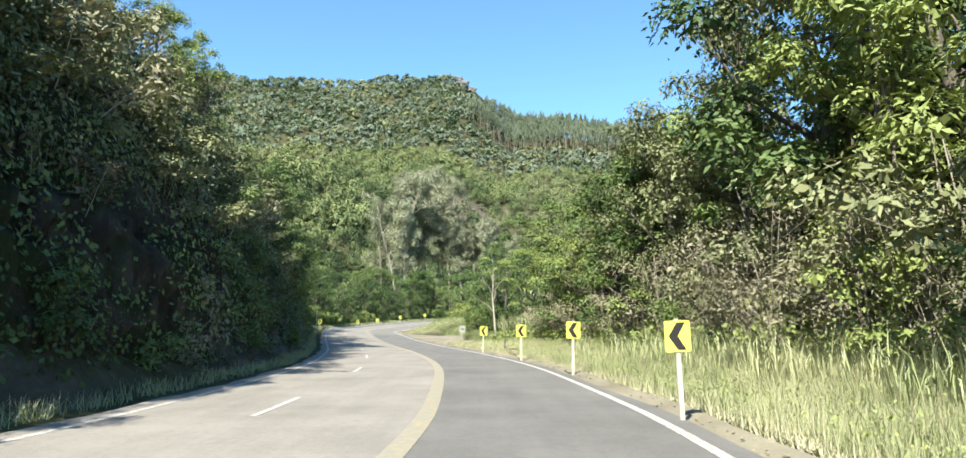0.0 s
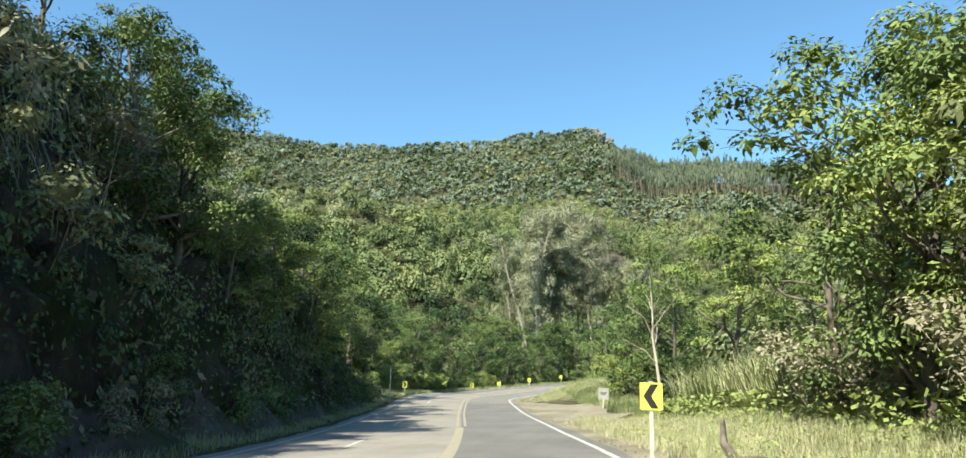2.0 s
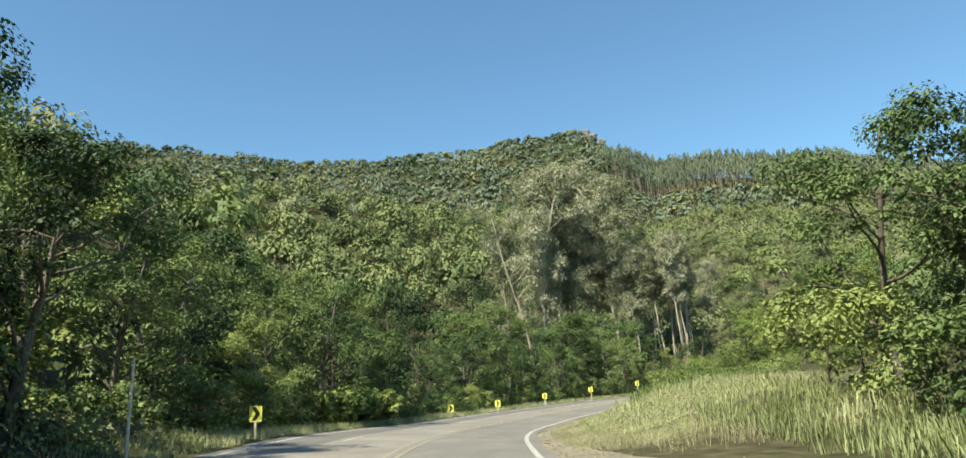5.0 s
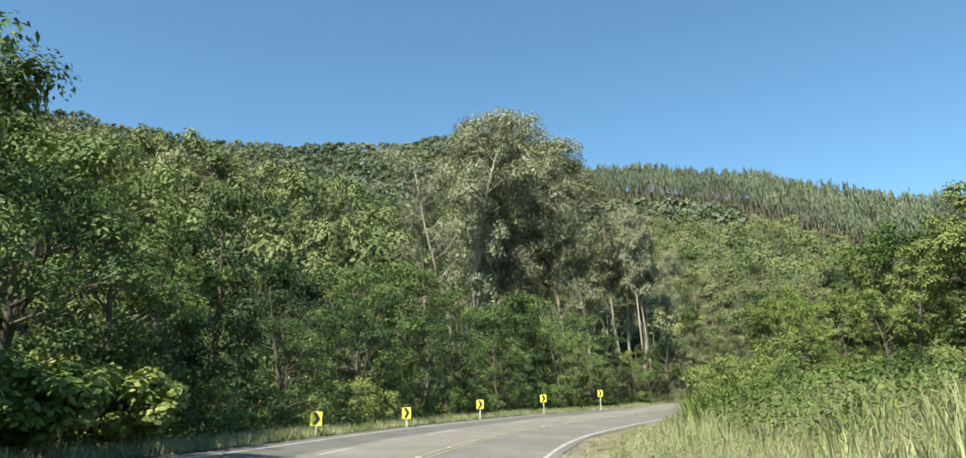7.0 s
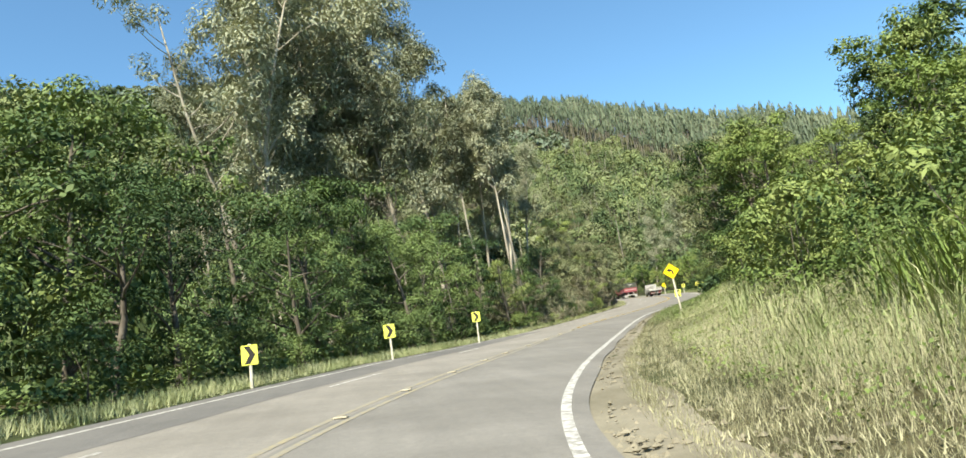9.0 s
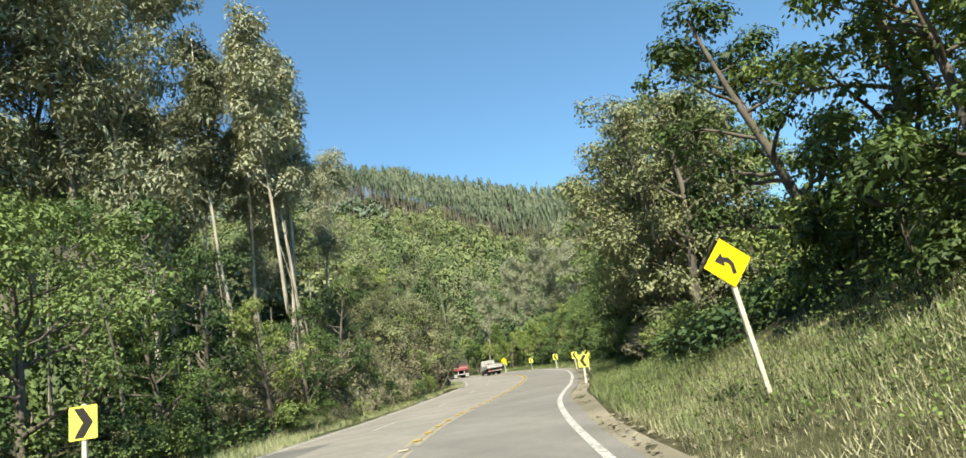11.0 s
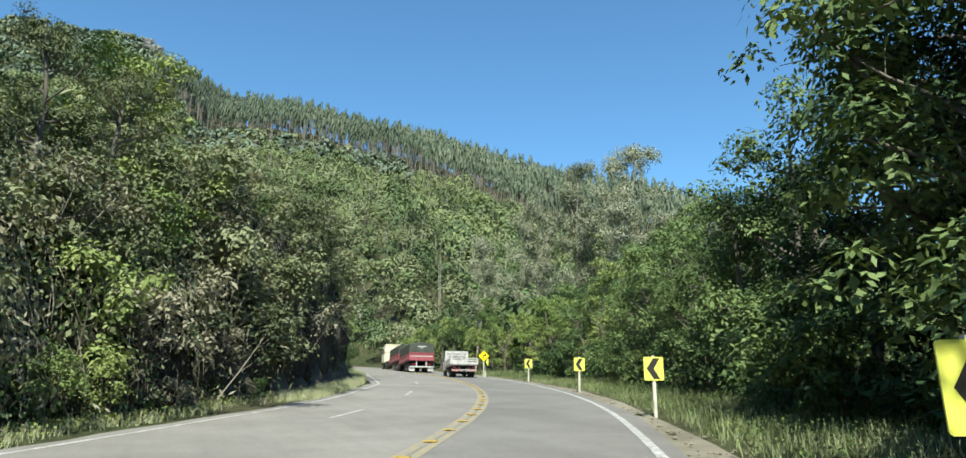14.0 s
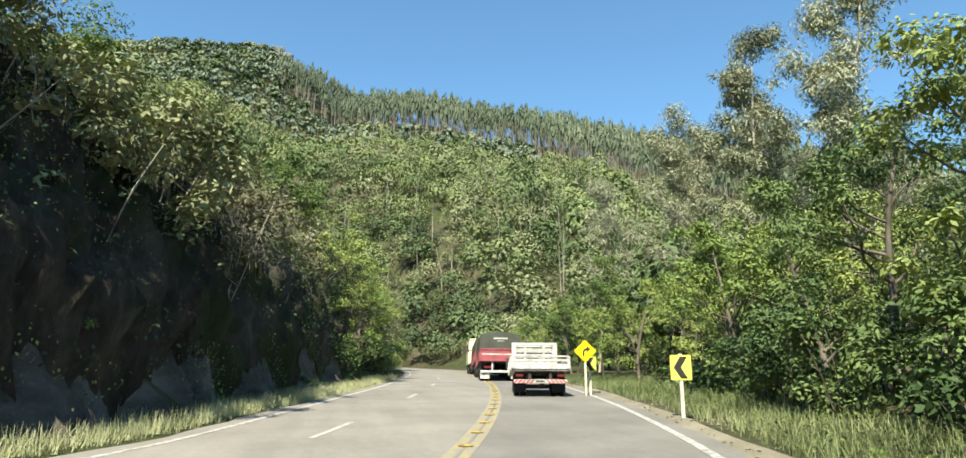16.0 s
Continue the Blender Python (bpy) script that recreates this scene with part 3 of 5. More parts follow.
kind("shrub", 4, name="shrub", label="leafy green shrub on the bank", high=3.2, spread_=0.34, leaves=1600, leaf=(0.16, 0.078), crown_mat=M_LEAF, bark=M_BARK,
     low=0.08, limbs=9, tuft=0.22, stems=3, trunk_r=0.03, category="shrub")
kind("shrub_dark", 3, name="dark_shrub", label="leafy shrub with its leaf colour darkened for shade", high=3.0, spread_=0.36, leaves=1600, leaf=(0.16, 0.078), crown_mat=M_LEAF_DARK, bark=M_BARK,
     low=0.05, limbs=9, tuft=0.24, stems=3, trunk_r=0.03, category="shrub")
kind("shrub_olive", 3, name="olive_shrub", label="olive-green shrub tangled with climbers on the bank", high=3.4, spread_=0.36, leaves=2000, leaf=(0.155, 0.075), crown_mat=M_OLIVE, bark=M_BARK_GREY,
     low=0.05, limbs=11, tuft=0.2, stems=3, trunk_r=0.03, category="shrub")
kind("shrub_dry", 2, name="dry_shrub", label="half-dry shrub with brown twigs", high=3.4, spread_=0.34, leaves=1300, leaf=(0.17, 0.07), crown_mat=M_LEAF_DRY, bark=M_BARK_PALE,
     low=0.05, limbs=12, tuft=0.2, stems=4, trunk_r=0.025, category="shrub")
kind("eucalyptus", 4, name="eucalyptus_tree", label="tall grey-green eucalyptus with pale trunk", high=32, spread_=0.125, leaves=16000, leaf=(0.34, 0.105),
     crown_mat=M_LEAF_GREY, bark=M_BARK_PALE, low=0.3, limbs=26, tuft=0.052, steep=1.3, droop=1.0, trunk_r=0.22, top=0.96, squash=1.15)
kind("bare", 2, name="bare_tree", label="nearly bare tree with white branches", high=10.5, spread_=0.30, leaves=3000, leaf=(0.14, 0.065),
     crown_mat=M_LEAF, bark=M_BARK_PALE, low=0.3, limbs=9, tuft=0.11, steep=1.3, trunk_r=0.13, twigs=4)

kind("bigleaf", 2, name="large_leaved_shrub", label="pale large-leaved shrub at the edge of the wood", high=2.4, spread_=0.4, leaves=2000, leaf=(0.22, 0.16),
     crown_mat=M_LEAF_LIGHT, bark=M_BARK, low=0.1, limbs=9, tuft=0.26, stems=3, trunk_r=0.03, category="shrub")
kind("flat_top", 1, name="flat_topped_tree", label="tree with dark crooked limbs and a flat yellow-green crown", high=8.6, spread_=0.40, leaves=9000, leaf=(0.15, 0.07),
     crown_mat=M_LEAF_LIGHT, bark=M_BARK, low=0.5, limbs=11, tuft=0.1, steep=0.6, trunk_r=0.2, twigs=5, top=0.74, squash=0.5, lean=0.12)
kind("curtain", 3, name="broadleaf_tree", label="roadside tree hung to the ground with leafy climbers", high=9.5, spread_=0.21, leaves=7600, leaf=(0.17, 0.082),
     crown_mat=M_LEAF, bark=M_BARK, low=0.02, limbs=22, tuft=0.092, droop=0.9, steep=0.35, twigs=1)
kind("vined", 3, name="broadleaf_tree", label="tall tree with olive-brown climbers and bare twigs", high=12.5, spread_=0.2, leaves=9500, leaf=(0.16, 0.075),
     crown_mat=M_OLIVE, bark=M_BARK, low=0.05, limbs=24, tuft=0.08, droop=0.9, steep=0.4, twigs=2)
kind("slim_eucalyptus", 3, name="eucalyptus_tree", label="slender eucalyptus with a long bare pale trunk", high=25, spread_=0.062, leaves=6000, leaf=(0.32, 0.10),
     crown_mat=M_LEAF_GREY, bark=M_BARK_PALE, low=0.5, limbs=18, tuft=0.045, steep=1.3, droop=1.0, trunk_r=0.17, top=0.96, squash=1.2, lean=0.02)
kind("twiggy", 2, name="bare_shrub", label="tangle of bare brown twigs hung with dry vines", high=5.5, spread_=0.26, leaves=1100, leaf=(0.12, 0.035), crown_mat=M_LEAF_DRY, bark=M_BARK_GREY,
     low=0.1, limbs=36, tuft=0.13, stems=6, trunk_r=0.03, twigs=5, droop=0.8, category="shrub")
kind("pale_limbed", 1, name="eucalyptus_tree", label="tall thin-crowned eucalyptus with bare white limbs", high=33, spread_=0.19, leaves=4500, leaf=(0.32, 0.10),
     crown_mat=M_LEAF_GREY, bark=M_BARK_PALE, low=0.42, limbs=13, tuft=0.042, steep=0.75, droop=1.0, trunk_r=0.3, top=0.98, squash=1.0, lean=0.02, twigs=1)
planted = {k_: 0 for k_ in KINDS}


def plant(key, x, y, scale=1.0, turn=None, sink=0.0, variant=None, label="", stretch=1.0):
    rng = RNG
    v = KINDS[key]
    i = planted[key]
    planted[key] += 1
    m = pose(x, y, land1(x, y) - sink, 0, 0, rng.uniform(0, 360) if turn is None else turn) @ Matrix.Diagonal((scale, scale, scale * stretch, 1))
    if i < len(v) and variant is None:
        ob = v[i]
        ob.matrix_basis = m
    else:
        src = v[i % len(v) if variant is None else variant]
        keep_scale = src.scale.copy()
        src.scale = (1, 1, 1)
        ob = copy_thing(src, m)
        src.scale = keep_scale
    if label:
        tagged(ob, label)
    return ob


def plant_band(y0, y1, d0, d1, gap, kinds, size=(0.8, 1.2)):
    """Trees in a band beside the road; d counts from the yellow line, kinds are (name, share)."""
    names, shares = zip(*kinds)
    shares = np.array(shares, float) / sum(shares)
    s0, s1 = np.interp([y0, y1], LINE[:, 1], ys)
    for s in np.arange(s0, s1, gap):
        for d in np.arange(d0, d1 + (0.01 if d1 > d0 else -0.01), gap if d1 > d0 else -gap):
            r = int(np.argmin(abs(ys - s - RNG.uniform(-0.4, 0.4) * gap)))
            o = d + RNG.uniform(-0.35, 0.35) * gap * (1 if abs(d) > abs(d0) else 0.5)
            p = LINE[r, :2] + SIDE[r] * o
            plant(str(RNG.choice(names, p=shares)), p[0], p[1], RNG.uniform(*size))


# right side at the start: tall thin wood behind the grass
plant_band(2, 36, 11.0, 15.5, 4.0, [("slim", 1.5), ("broad", 1), ("vined", 2)], (0.75, 1.0))
plant_band(2, 44, 13.2, 13.6, 3.4, [("curtain", 2), ("broad", 1)], (0.6, 0.9))
plant_band(47, 72, 17, 20, 4.0, [("shrub", 1), ("slim", 0.6), ("broad", 2)], (0.5, 0.75))
plant_band(36, 47, 9.8, 14.5, 4.4, [("broad", 2), ("light", 2), ("slim", 0.5)], (0.75, 1.05))
plant_band(4, 46, 9.4, 9.7, 2.6, [("shrub", 2), ("shrub_dry", 2)], (0.5, 0.95))
plant_band(6, 32, 10.6, 11, 2.2, [("shrub_dry", 1), ("shrub_dark", 1), ("shrub_olive", 1)], (1.0, 1.5))
plant_band(75, 92, 14, 14.4, 4.0, [("curtain", 2), ("dark", 2)], (0.6, 0.85))
plant_band(74, 92, 12.0, 12.3, 2.8, [("shrub", 2), ("shrub_dark", 2)], (0.7, 1.15))
# left cutting: creepers, shrubs and trees on the rock
plant_band(-6, 86, -7.6, -8.2, 3.4, [("shrub_dark", 2), ("shrub_dry", 1)], (0.4, 0.75))
plant_band(-6, 18, -9.0, -9.3, 3.2, [("shrub_dry", 2), ("shrub_olive", 2)], (0.6, 1.0))
plant_band(24, 48, -8.8, -9.1, 2.8, [("shrub_dark", 1), ("shrub_olive", 2)], (0.6, 1.0))
plant_band(4, 34, -10.4, -10.7, 2.6, [("vined", 1), ("shrub_olive", 2)], (0.42, 0.55))
plant_band(48, 88, -8.8, -9.1, 3.2, [("dark", 3), ("broad", 1)], (0.55, 0.8))
plant_band(-6, 34, -10, -14, 3.0, [("shrub_olive", 4), ("shrub", 1), ("shrub_dry", 1)], (0.7, 1.25))
plant_band(34, 90, -9.5, -13, 3.4, [("shrub_dark", 1.5), ("shrub_olive", 1.5), ("shrub", 1), ("shrub_dry", 0.8)], (0.7, 1.2))
plant_band(-4, 34, -15, -15.4, 4.0, [("vined", 3), ("light", 0.7)], (0.35, 0.55))
plant_band(34, 92, -15, -15.4, 4.4, [("dark", 2), ("broad", 2)], (0.5, 0.8))
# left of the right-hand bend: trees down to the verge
# dark kinds here put the shade of hollows into the leaf colour
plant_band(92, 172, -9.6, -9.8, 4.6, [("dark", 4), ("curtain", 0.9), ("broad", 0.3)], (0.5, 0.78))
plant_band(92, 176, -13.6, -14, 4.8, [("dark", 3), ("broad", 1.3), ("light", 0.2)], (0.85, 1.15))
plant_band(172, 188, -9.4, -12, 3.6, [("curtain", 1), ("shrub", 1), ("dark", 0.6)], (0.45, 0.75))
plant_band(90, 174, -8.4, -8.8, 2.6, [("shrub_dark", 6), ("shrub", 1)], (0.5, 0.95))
# inside of the bend: shrubs and trees above the grass bank
plant_band(126, 144, 19, 28, 4.4, [("shrub", 3), ("shrub_dry", 0.5)], (0.4, 0.7))
plant_band(131, 147, 10.2, 13, 2.7, [("shrub", 3), ("bigleaf", 0.7)], (0.45, 0.75))
plant_band(147, 170, 14, 22, 4.6, [("light", 2), ("broad", 2), ("shrub", 1)], (0.4, 0.65))
plant_band(150, 177, 20, 28, 4.6, [("broad", 2), ("curtain", 1), ("dark", 1)], (0.85, 1.1))
plant_band(158, 168, 11.0, 14, 3.3, [("curtain", 1.5), ("broad", 1), ("light", 0.5)], (0.7, 1.05))
plant_band(144, 168, 9.8, 14, 3.2, [("shrub", 2)], (0.6, 1.0))
# right side of the last stretch: a wall of trees, its deep shade put into dark leaves
plant_band(179.5, 187, 9.6, 10.0, 2.6, [("vined", 1)], (0.95, 1.2))
plant_band(172, 188, 8.0, 8.2, 2.4, [("shrub_dry", 1), ("shrub", 1)], (0.3, 0.6))
plant_band(187, 196, 10.2, 10.6, 2.6, [("dark", 2), ("vined", 1)], (1.1, 1.35))
plant_band(195.5, 204, 9.8, 10.2, 2.6, [("dark", 3), ("curtain", 0.6)], (0.9, 1.1))
plant_band(188, 206, 8.0, 8.3, 2.6, [("shrub_dark", 1)], (0.7, 1.1))
plant_band(182, 204, 13.6, 14, 3.6, [("dark", 1), ("curtain", 1), ("vined", 1)], (1.0, 1.25))
plant_band(204, 217, 9.6, 13, 2.9, [("dark", 2.5), ("curtain", 0.5)], (0.66, 0.85))
plant_band(204, 240, 8.0, 8.3, 2.8, [("shrub_dark", 1)], (0.6, 0.95))
plant_band(217, 238, 9.4, 12.6, 3.2, [("dark", 2), ("broad", 0.4)], (0.55, 0.78))
plant_band(238, 300, 8.6, 13, 4.4, [("light", 3), ("broad", 1)], (0.5, 0.75))
# left rock cutting of the last stretch
plant_band(178, 212, -8.0, -8.6, 2.0, [("shrub_dry", 2), ("shrub_dark", 1), ("shrub", 1)], (0.3, 0.6))
plant_band(212, 262, -7.8, -8.0, 4.0, [("shrub_dark", 1)], (0.15, 0.3))
plant_band(199, 213, -9.4, -9.7, 2.6, [("shrub_olive", 3), ("shrub_dry", 1)], (0.8, 1.25))
plant_band(204, 225, -8.7, -9.0, 2.3, [("shrub_olive", 3), ("shrub_dry", 1), ("shrub", 1)], (0.75, 1.15))
plant_band(213, 254, -9.3, -9.6, 2.4, [("shrub_olive", 2), ("shrub_dry", 1), ("shrub_dark", 1)], (0.5, 0.85))
plant_band(196, 214, -11.5, -11.8, 3.6, [("vined", 1)], (0.4, 0.55))
plant_band(180, 205, -10.5, -13.5, 3.0, [("shrub_dry", 1.2), ("shrub_olive", 3), ("shrub", 1)], (0.7, 1.1))
plant_band(205, 262, -10.0, -14.5, 2.9, [("shrub_dry", 1), ("shrub_olive", 3), ("shrub", 1.5), ("light", 0.4)], (0.6, 1.0))
plant_band(208, 236, -8.2, -8.5, 2.4, [("shrub_olive", 3), ("shrub_dry", 0.6)], (0.85, 1.3))
plant_band(252, 330, -7.6, -7.8, 2.8, [("shrub", 3), ("shrub_dark", 1)], (0.5, 0.95))
plant_band(252, 330, -8.4, -13, 3.6, [("vined", 2), ("broad", 1.5), ("light", 1)], (0.5, 0.8))
# trees that stand out singly
plant("bare", 1.3, 72.1, 0.95)
plant("bare", 31, 152, 0.8)
plant("bare", 17, 247, 1.1)
for key, x, y, s in (("vined", 9.8, 27, 1.3), ("dark", 11.6, 22, 1.5), ("vined", 11.2, 33, 1.2), ("broad", 13, 17, 1.55), ("curtain", 8.6, 36.0, 1.1), ("vined", 7.6, 40, 0.8), ("curtain", 7.4, 43.5, 0.75), ("broad", 10, 40.5, 1.1), ("dark", 13.5, 37, 1.3), ("broad", 15, 27, 1.6)):
    plant(key, x, y, s)
plant("flat_top", 4.2, 64.6, 1.0, 20)
for x, y, s in ((3.5, 203, 0.6), (0.5, 199, 0.55), (7, 209, 0.55), (-2.5, 205, 0.6)):
    plant("eucalyptus", x, y, s)
plant("eucalyptus", -56, 259, 0.36)
plant("eucalyptus", -48.5, 158, 0.36)
for x, y, s in ((-18.2, 199.5, 1.08), (-14.5, 190, 1.08), (-20, 186, 1.03), (-17, 195, 1.0), (-9, 193, 1.05), (-24, 193, 0.9), (-12, 200, 1.0), (-5, 199, 0.9), (-28, 200, 0.85),
                (-6, 190, 0.8)):
    plant("eucalyptus", x, y, s * 1.2)
for i, (x, y, s) in enumerate(((-1.6, 193, 0.95), (-0.2, 198, 0.98), (0.8, 191.5, 1.0), (1.7, 196, 1.02), (2.3, 193, 0.9), (1.2, 203, 0.95), (3.4, 201, 0.92), (-3.4, 196, 0.95))):
    plant("slim_eucalyptus", x, y, s, 77 * i)
for key, x, y, s, turn in (("vined", 18.0, 176.6, 0.85, 200), ("shrub_dry", 14.6, 175.0, 0.55, 80), ("shrub_dry", 16.2, 177.2, 0.5, 160), ("shrub_olive", 16.4, 175.2, 1.0, 10), ("light", 19.5, 178.5, 0.8, 30)):
    plant(key, x, y, s, turn)
for i, (y, d) in enumerate(((13, 9.0), (15.5, 9.3), (18, 8.9), (20.5, 9.2), (23.5, 8.9), (27, 9.2))):
    r = int(np.argmin(abs(LINE[:, 1] - y)))
    plant("twiggy", *(LINE[r, :2] + SIDE[r] * d), 0.7 + 0.08 * (i % 3), 61 * i)
for i, y in enumerate((9, 13.5, 18, 22.5, 27, 31.5)):
    r = int(np.argmin(abs(LINE[:, 1] - y)))
    plant("shrub_olive", *(LINE[r, :2] - SIDE[r] * (9.7 + 0.3 * (i % 2))), 0.8 + 0.1 * (i % 3), 47 * i)
for key, x, y, s, turn in (("dark", 5.4, 44.6, 0.8, 15), ("curtain", 7.0, 42, 0.95, 95), ("dark", 4.6, 47.6, 0.66, 200),
                           ("dark", 35.0, 212.8, 0.5, 40), ("dark", 36.8, 211.6, 0.55, 130)):
    plant(key, x, y, s, turn)
plant("pale_limbed", -22.6, 190, 1.0, 40)
for x, y in ((-23.8, 112.5), (-25.2, 114.5), (-24.2, 117), (-26.5, 117.5), (-23.5, 109.5), (-25.5, 110.5)):
    plant("bigleaf", x, y, RNG.uniform(0.8, 1.1))
for x, y, s in ((56.6, 249.6, 0.74), (54, 254.5, 0.70), (59, 257, 0.64), (51, 260, 0.58), (61, 256, 0.6), (64.8, 254, 0.55), (53, 263, 0.6), (68, 262, 0.6), (50, 272, 0.55)):
    plant("eucalyptus", x, y, s)


# ---- forest on the hills ----
def hidden(x, y, z):
    """True where no stretch of the road has a line of sight over the land."""
    seen = np.zeros(len(x), bool)
    u = np.linspace(0.05, 0.9, 26)[None, :]
    for vy in (0, 30, 50, 95, 130, 172, 185, 200, 216):
        r = int(np.argmin(abs(LINE[:, 1] - vy)))
        ex, ey, ez = LINE[r, 0] + 1.5, LINE[r, 1], LINE[r, 2] + 2.0
        px, py = ex + (x[:, None] - ex) * u, ey + (y[:, None] - ey) * u
        pz = ez + (z[:, None] - ez) * u
        g = GZ[np.clip(np.searchsorted(gy, py), 0, len(gy) - 1), np.clip(np.searchsorted(gx, px), 0, len(gx) - 1)]
        seen |= (g < pz + 4.0).all(1) & (y > ey - 5)
    return ~seen


def crown_template(seed, n, tall, lumps=7, size=0.42, loose=0.4):
    rng = np.random.default_rng(seed)
    c = rng.normal(size=(lumps, 3))
    c /= np.linalg.norm(c, axis=1)[:, None]
    c *= np.array([0.55, 0.55, 0.40 * tall])
    c[:, 2] = np.abs(c[:, 2]) + 0.35 * tall
    c = np.vstack([c, [0, 0, 0.5 * tall]])
    return leaf_cloud(rng, c, np.r_[rng.uniform(0.32, 0.5, lumps), 0.55], n, size, size * 0.55, 0.3, loose, 0.85, np.array([0, 0, 0.25 * tall]))


def scatter(x0, x1, y0, y1, gap):
    nx, ny = int((x1 - x0) / gap), int((y1 - y0) / gap)
    a, b = np.meshgrid(np.arange(nx), np.arange(ny))
    x = x0 + (a.ravel() + RNG.uniform(0, 1, a.size)) * gap
    y = y0 + (b.ravel() + RNG.uniform(0, 1, a.size)) * gap
    return x, y


def forest(name, label, x, y, wide, high, templates, mat, sink=0.15, mixed=True):
    """Many tree crowns, each of real leaf clumps; the species of a wood are one object each."""
    z = land(x, y)
    pick = RNG.integers(0, len(templates), len(x))
    turn = RNG.uniform(0, 2 * math.pi, len(x))
    w = wide * RNG.uniform(0.5, 1.35, len(x)) * np.where(RNG.uniform(0, 1, len(x)) < 0.08, 1.35, 1.0)
    h = w * (high if np.ndim(wide) else high / wide)
    stand = RNG.uniform(0, 1, len(x)) + 0.25 * np.sin(x * 0.045 + 1.5 * np.sin(y * 0.03))
    species = np.where(stand < 0.2, 1, np.where(stand > 0.85, 2, 0)) if mixed else np.zeros(len(x), int)
    for k_, (m, word) in enumerate(((mat, ""), (M_SHADE, ", dark green kind"), (M_OLIVE, ", olive kind"))):
        chunks = []
        for i, q in enumerate(templates):
            s = np.where((pick == i) & (species == k_))[0]
            if not len(s):
                continue
            c, n = np.cos(turn[s])[:, None, None], np.sin(turn[s])[:, None, None]
            vx = (q[None, :, :, 0] * c - q[None, :, :, 1] * n) * w[s][:, None, None] + x[s][:, None, None]
            vy = (q[None, :, :, 0] * n + q[None, :, :, 1] * c) * w[s][:, None, None] + y[s][:, None, None]
            vz = (q[None, :, :, 2] - sink) * h[s][:, None, None] + z[s][:, None, None]
            chunks.append(np.stack([vx, vy, vz], -1).reshape(-1, 3))
        if chunks:
            ob = mesh_part(name, poly_mesh(name, np.vstack(chunks), 4), m)
            tagged(ob, label + word, "forest", kind="stuff")
    return len(x)


def ridge_distance(x, y, pts):
    best = np.full(len(x), 1e9)
    p = np.array(pts, float)
    for a, b in zip(p[:-1], p[1:]):
        e = b[:2] - a[:2]
        u = np.clip(((x - a[0]) * e[0] + (y - a[1]) * e[1]) / (e @ e), 0, 1)
        best = np.minimum(best, np.hypot(x - a[0] - u * e[0], y - a[1] - u * e[1]))
    return best


PLANTATION = RIDGES[3][1]


def plantation_edge(y):
    """The plantation stops where the crag's slope begins."""
    return np.interp(y, [560, 620, 660, 740], [-20, 2, 28, 60])


BACK_T = [crown_template(460 + i, 440, 1.6, 12, 0.13) for i in range(6)]
FINE_T = [crown_template(480 + i, 440, 1.5, 12, 0.13) for i in range(7)]
NEAR_T = [crown_template(500 + i, 290, 1.4, 12, 0.175) for i in range(7)]
MID_T = [crown_template(560 + i, 64, 1.3, 8, 0.42) for i in range(7)]
TALL_T = [crown_template(540 + i, 48, 1.0, 6, 0.42) for i in range(5)]

# close slopes
x, y = scatter(-130, 140, -10, 500, 4.6)
row, d = road_coords(x, y)
ly = LINE[row, 1]
inner_l = np.interp(ly, [90, 92, 172, 180, 262, 330, 338], [18, 16, 16, 16, 16, 16, 9])
inner_r = np.interp(ly, [34, 36, 62, 64, 92, 94, 116, 118, 138, 140, 180, 187, 300, 338], [17, 17, 17, 17, 17, 30, 30, 30, 30, 25, 25, 13, 13, 9])
ok = ((d < -inner_l) | (d > inner_r)) & (np.abs(d) < 110)
x, y, d, ly = x[ok], y[ok], d[ok], ly[ok]
ok = ~hidden(x, y, land(x, y) + 9)
x, y, d, ly = x[ok], y[ok], d[ok], ly[ok]
back, near = np.abs(d) < 48, np.abs(d) < 80
tall_side = back & (d > 0) & (ly < 47)
dark_side = back & (d > 0) & (ly > 184) & (ly < 236)
plain_side = back & ~tall_side & ~dark_side & ~((d < 0) & (ly > 96) & (ly < 186))
forest("wood", "mixed green trees in the wood behind the roadside", x[plain_side], y[plain_side], 4.2, 4.6, BACK_T, M_FOREST)
bend_side = back & (d < 0) & (ly > 96) & (ly < 186)
# M_LEAF_DARK colours in the dark hollows between these crowns
forest("wood", "tall mixed wood on the outside of the bend, darkened for shade", x[bend_side], y[bend_side], 3.5, 4.9, BACK_T, M_LEAF_DARK)
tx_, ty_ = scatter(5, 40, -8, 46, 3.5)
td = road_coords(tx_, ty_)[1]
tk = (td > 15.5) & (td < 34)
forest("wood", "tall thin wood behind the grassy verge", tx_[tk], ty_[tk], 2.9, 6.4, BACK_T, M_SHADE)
# M_LEAF_DARK again, for the deep shade on this side
forest("wood", "tall green wood beside the road, darkened for shade", x[dark_side], y[dark_side], np.where(ly[dark_side] > 218, 2.8, 3.5), 1.5, BACK_T, M_LEAF_DARK, mixed=False)
forest("hill_forest", "dense mixed forest on the slopes beside the road", x[near & ~back], y[near & ~back], 4.2, 5.6, FINE_T, M_FOREST)
forest("hill_forest", "dense mixed forest higher on the slopes", x[~near], y[~near], 4.4, 6.0, NEAR_T, M_FOREST)
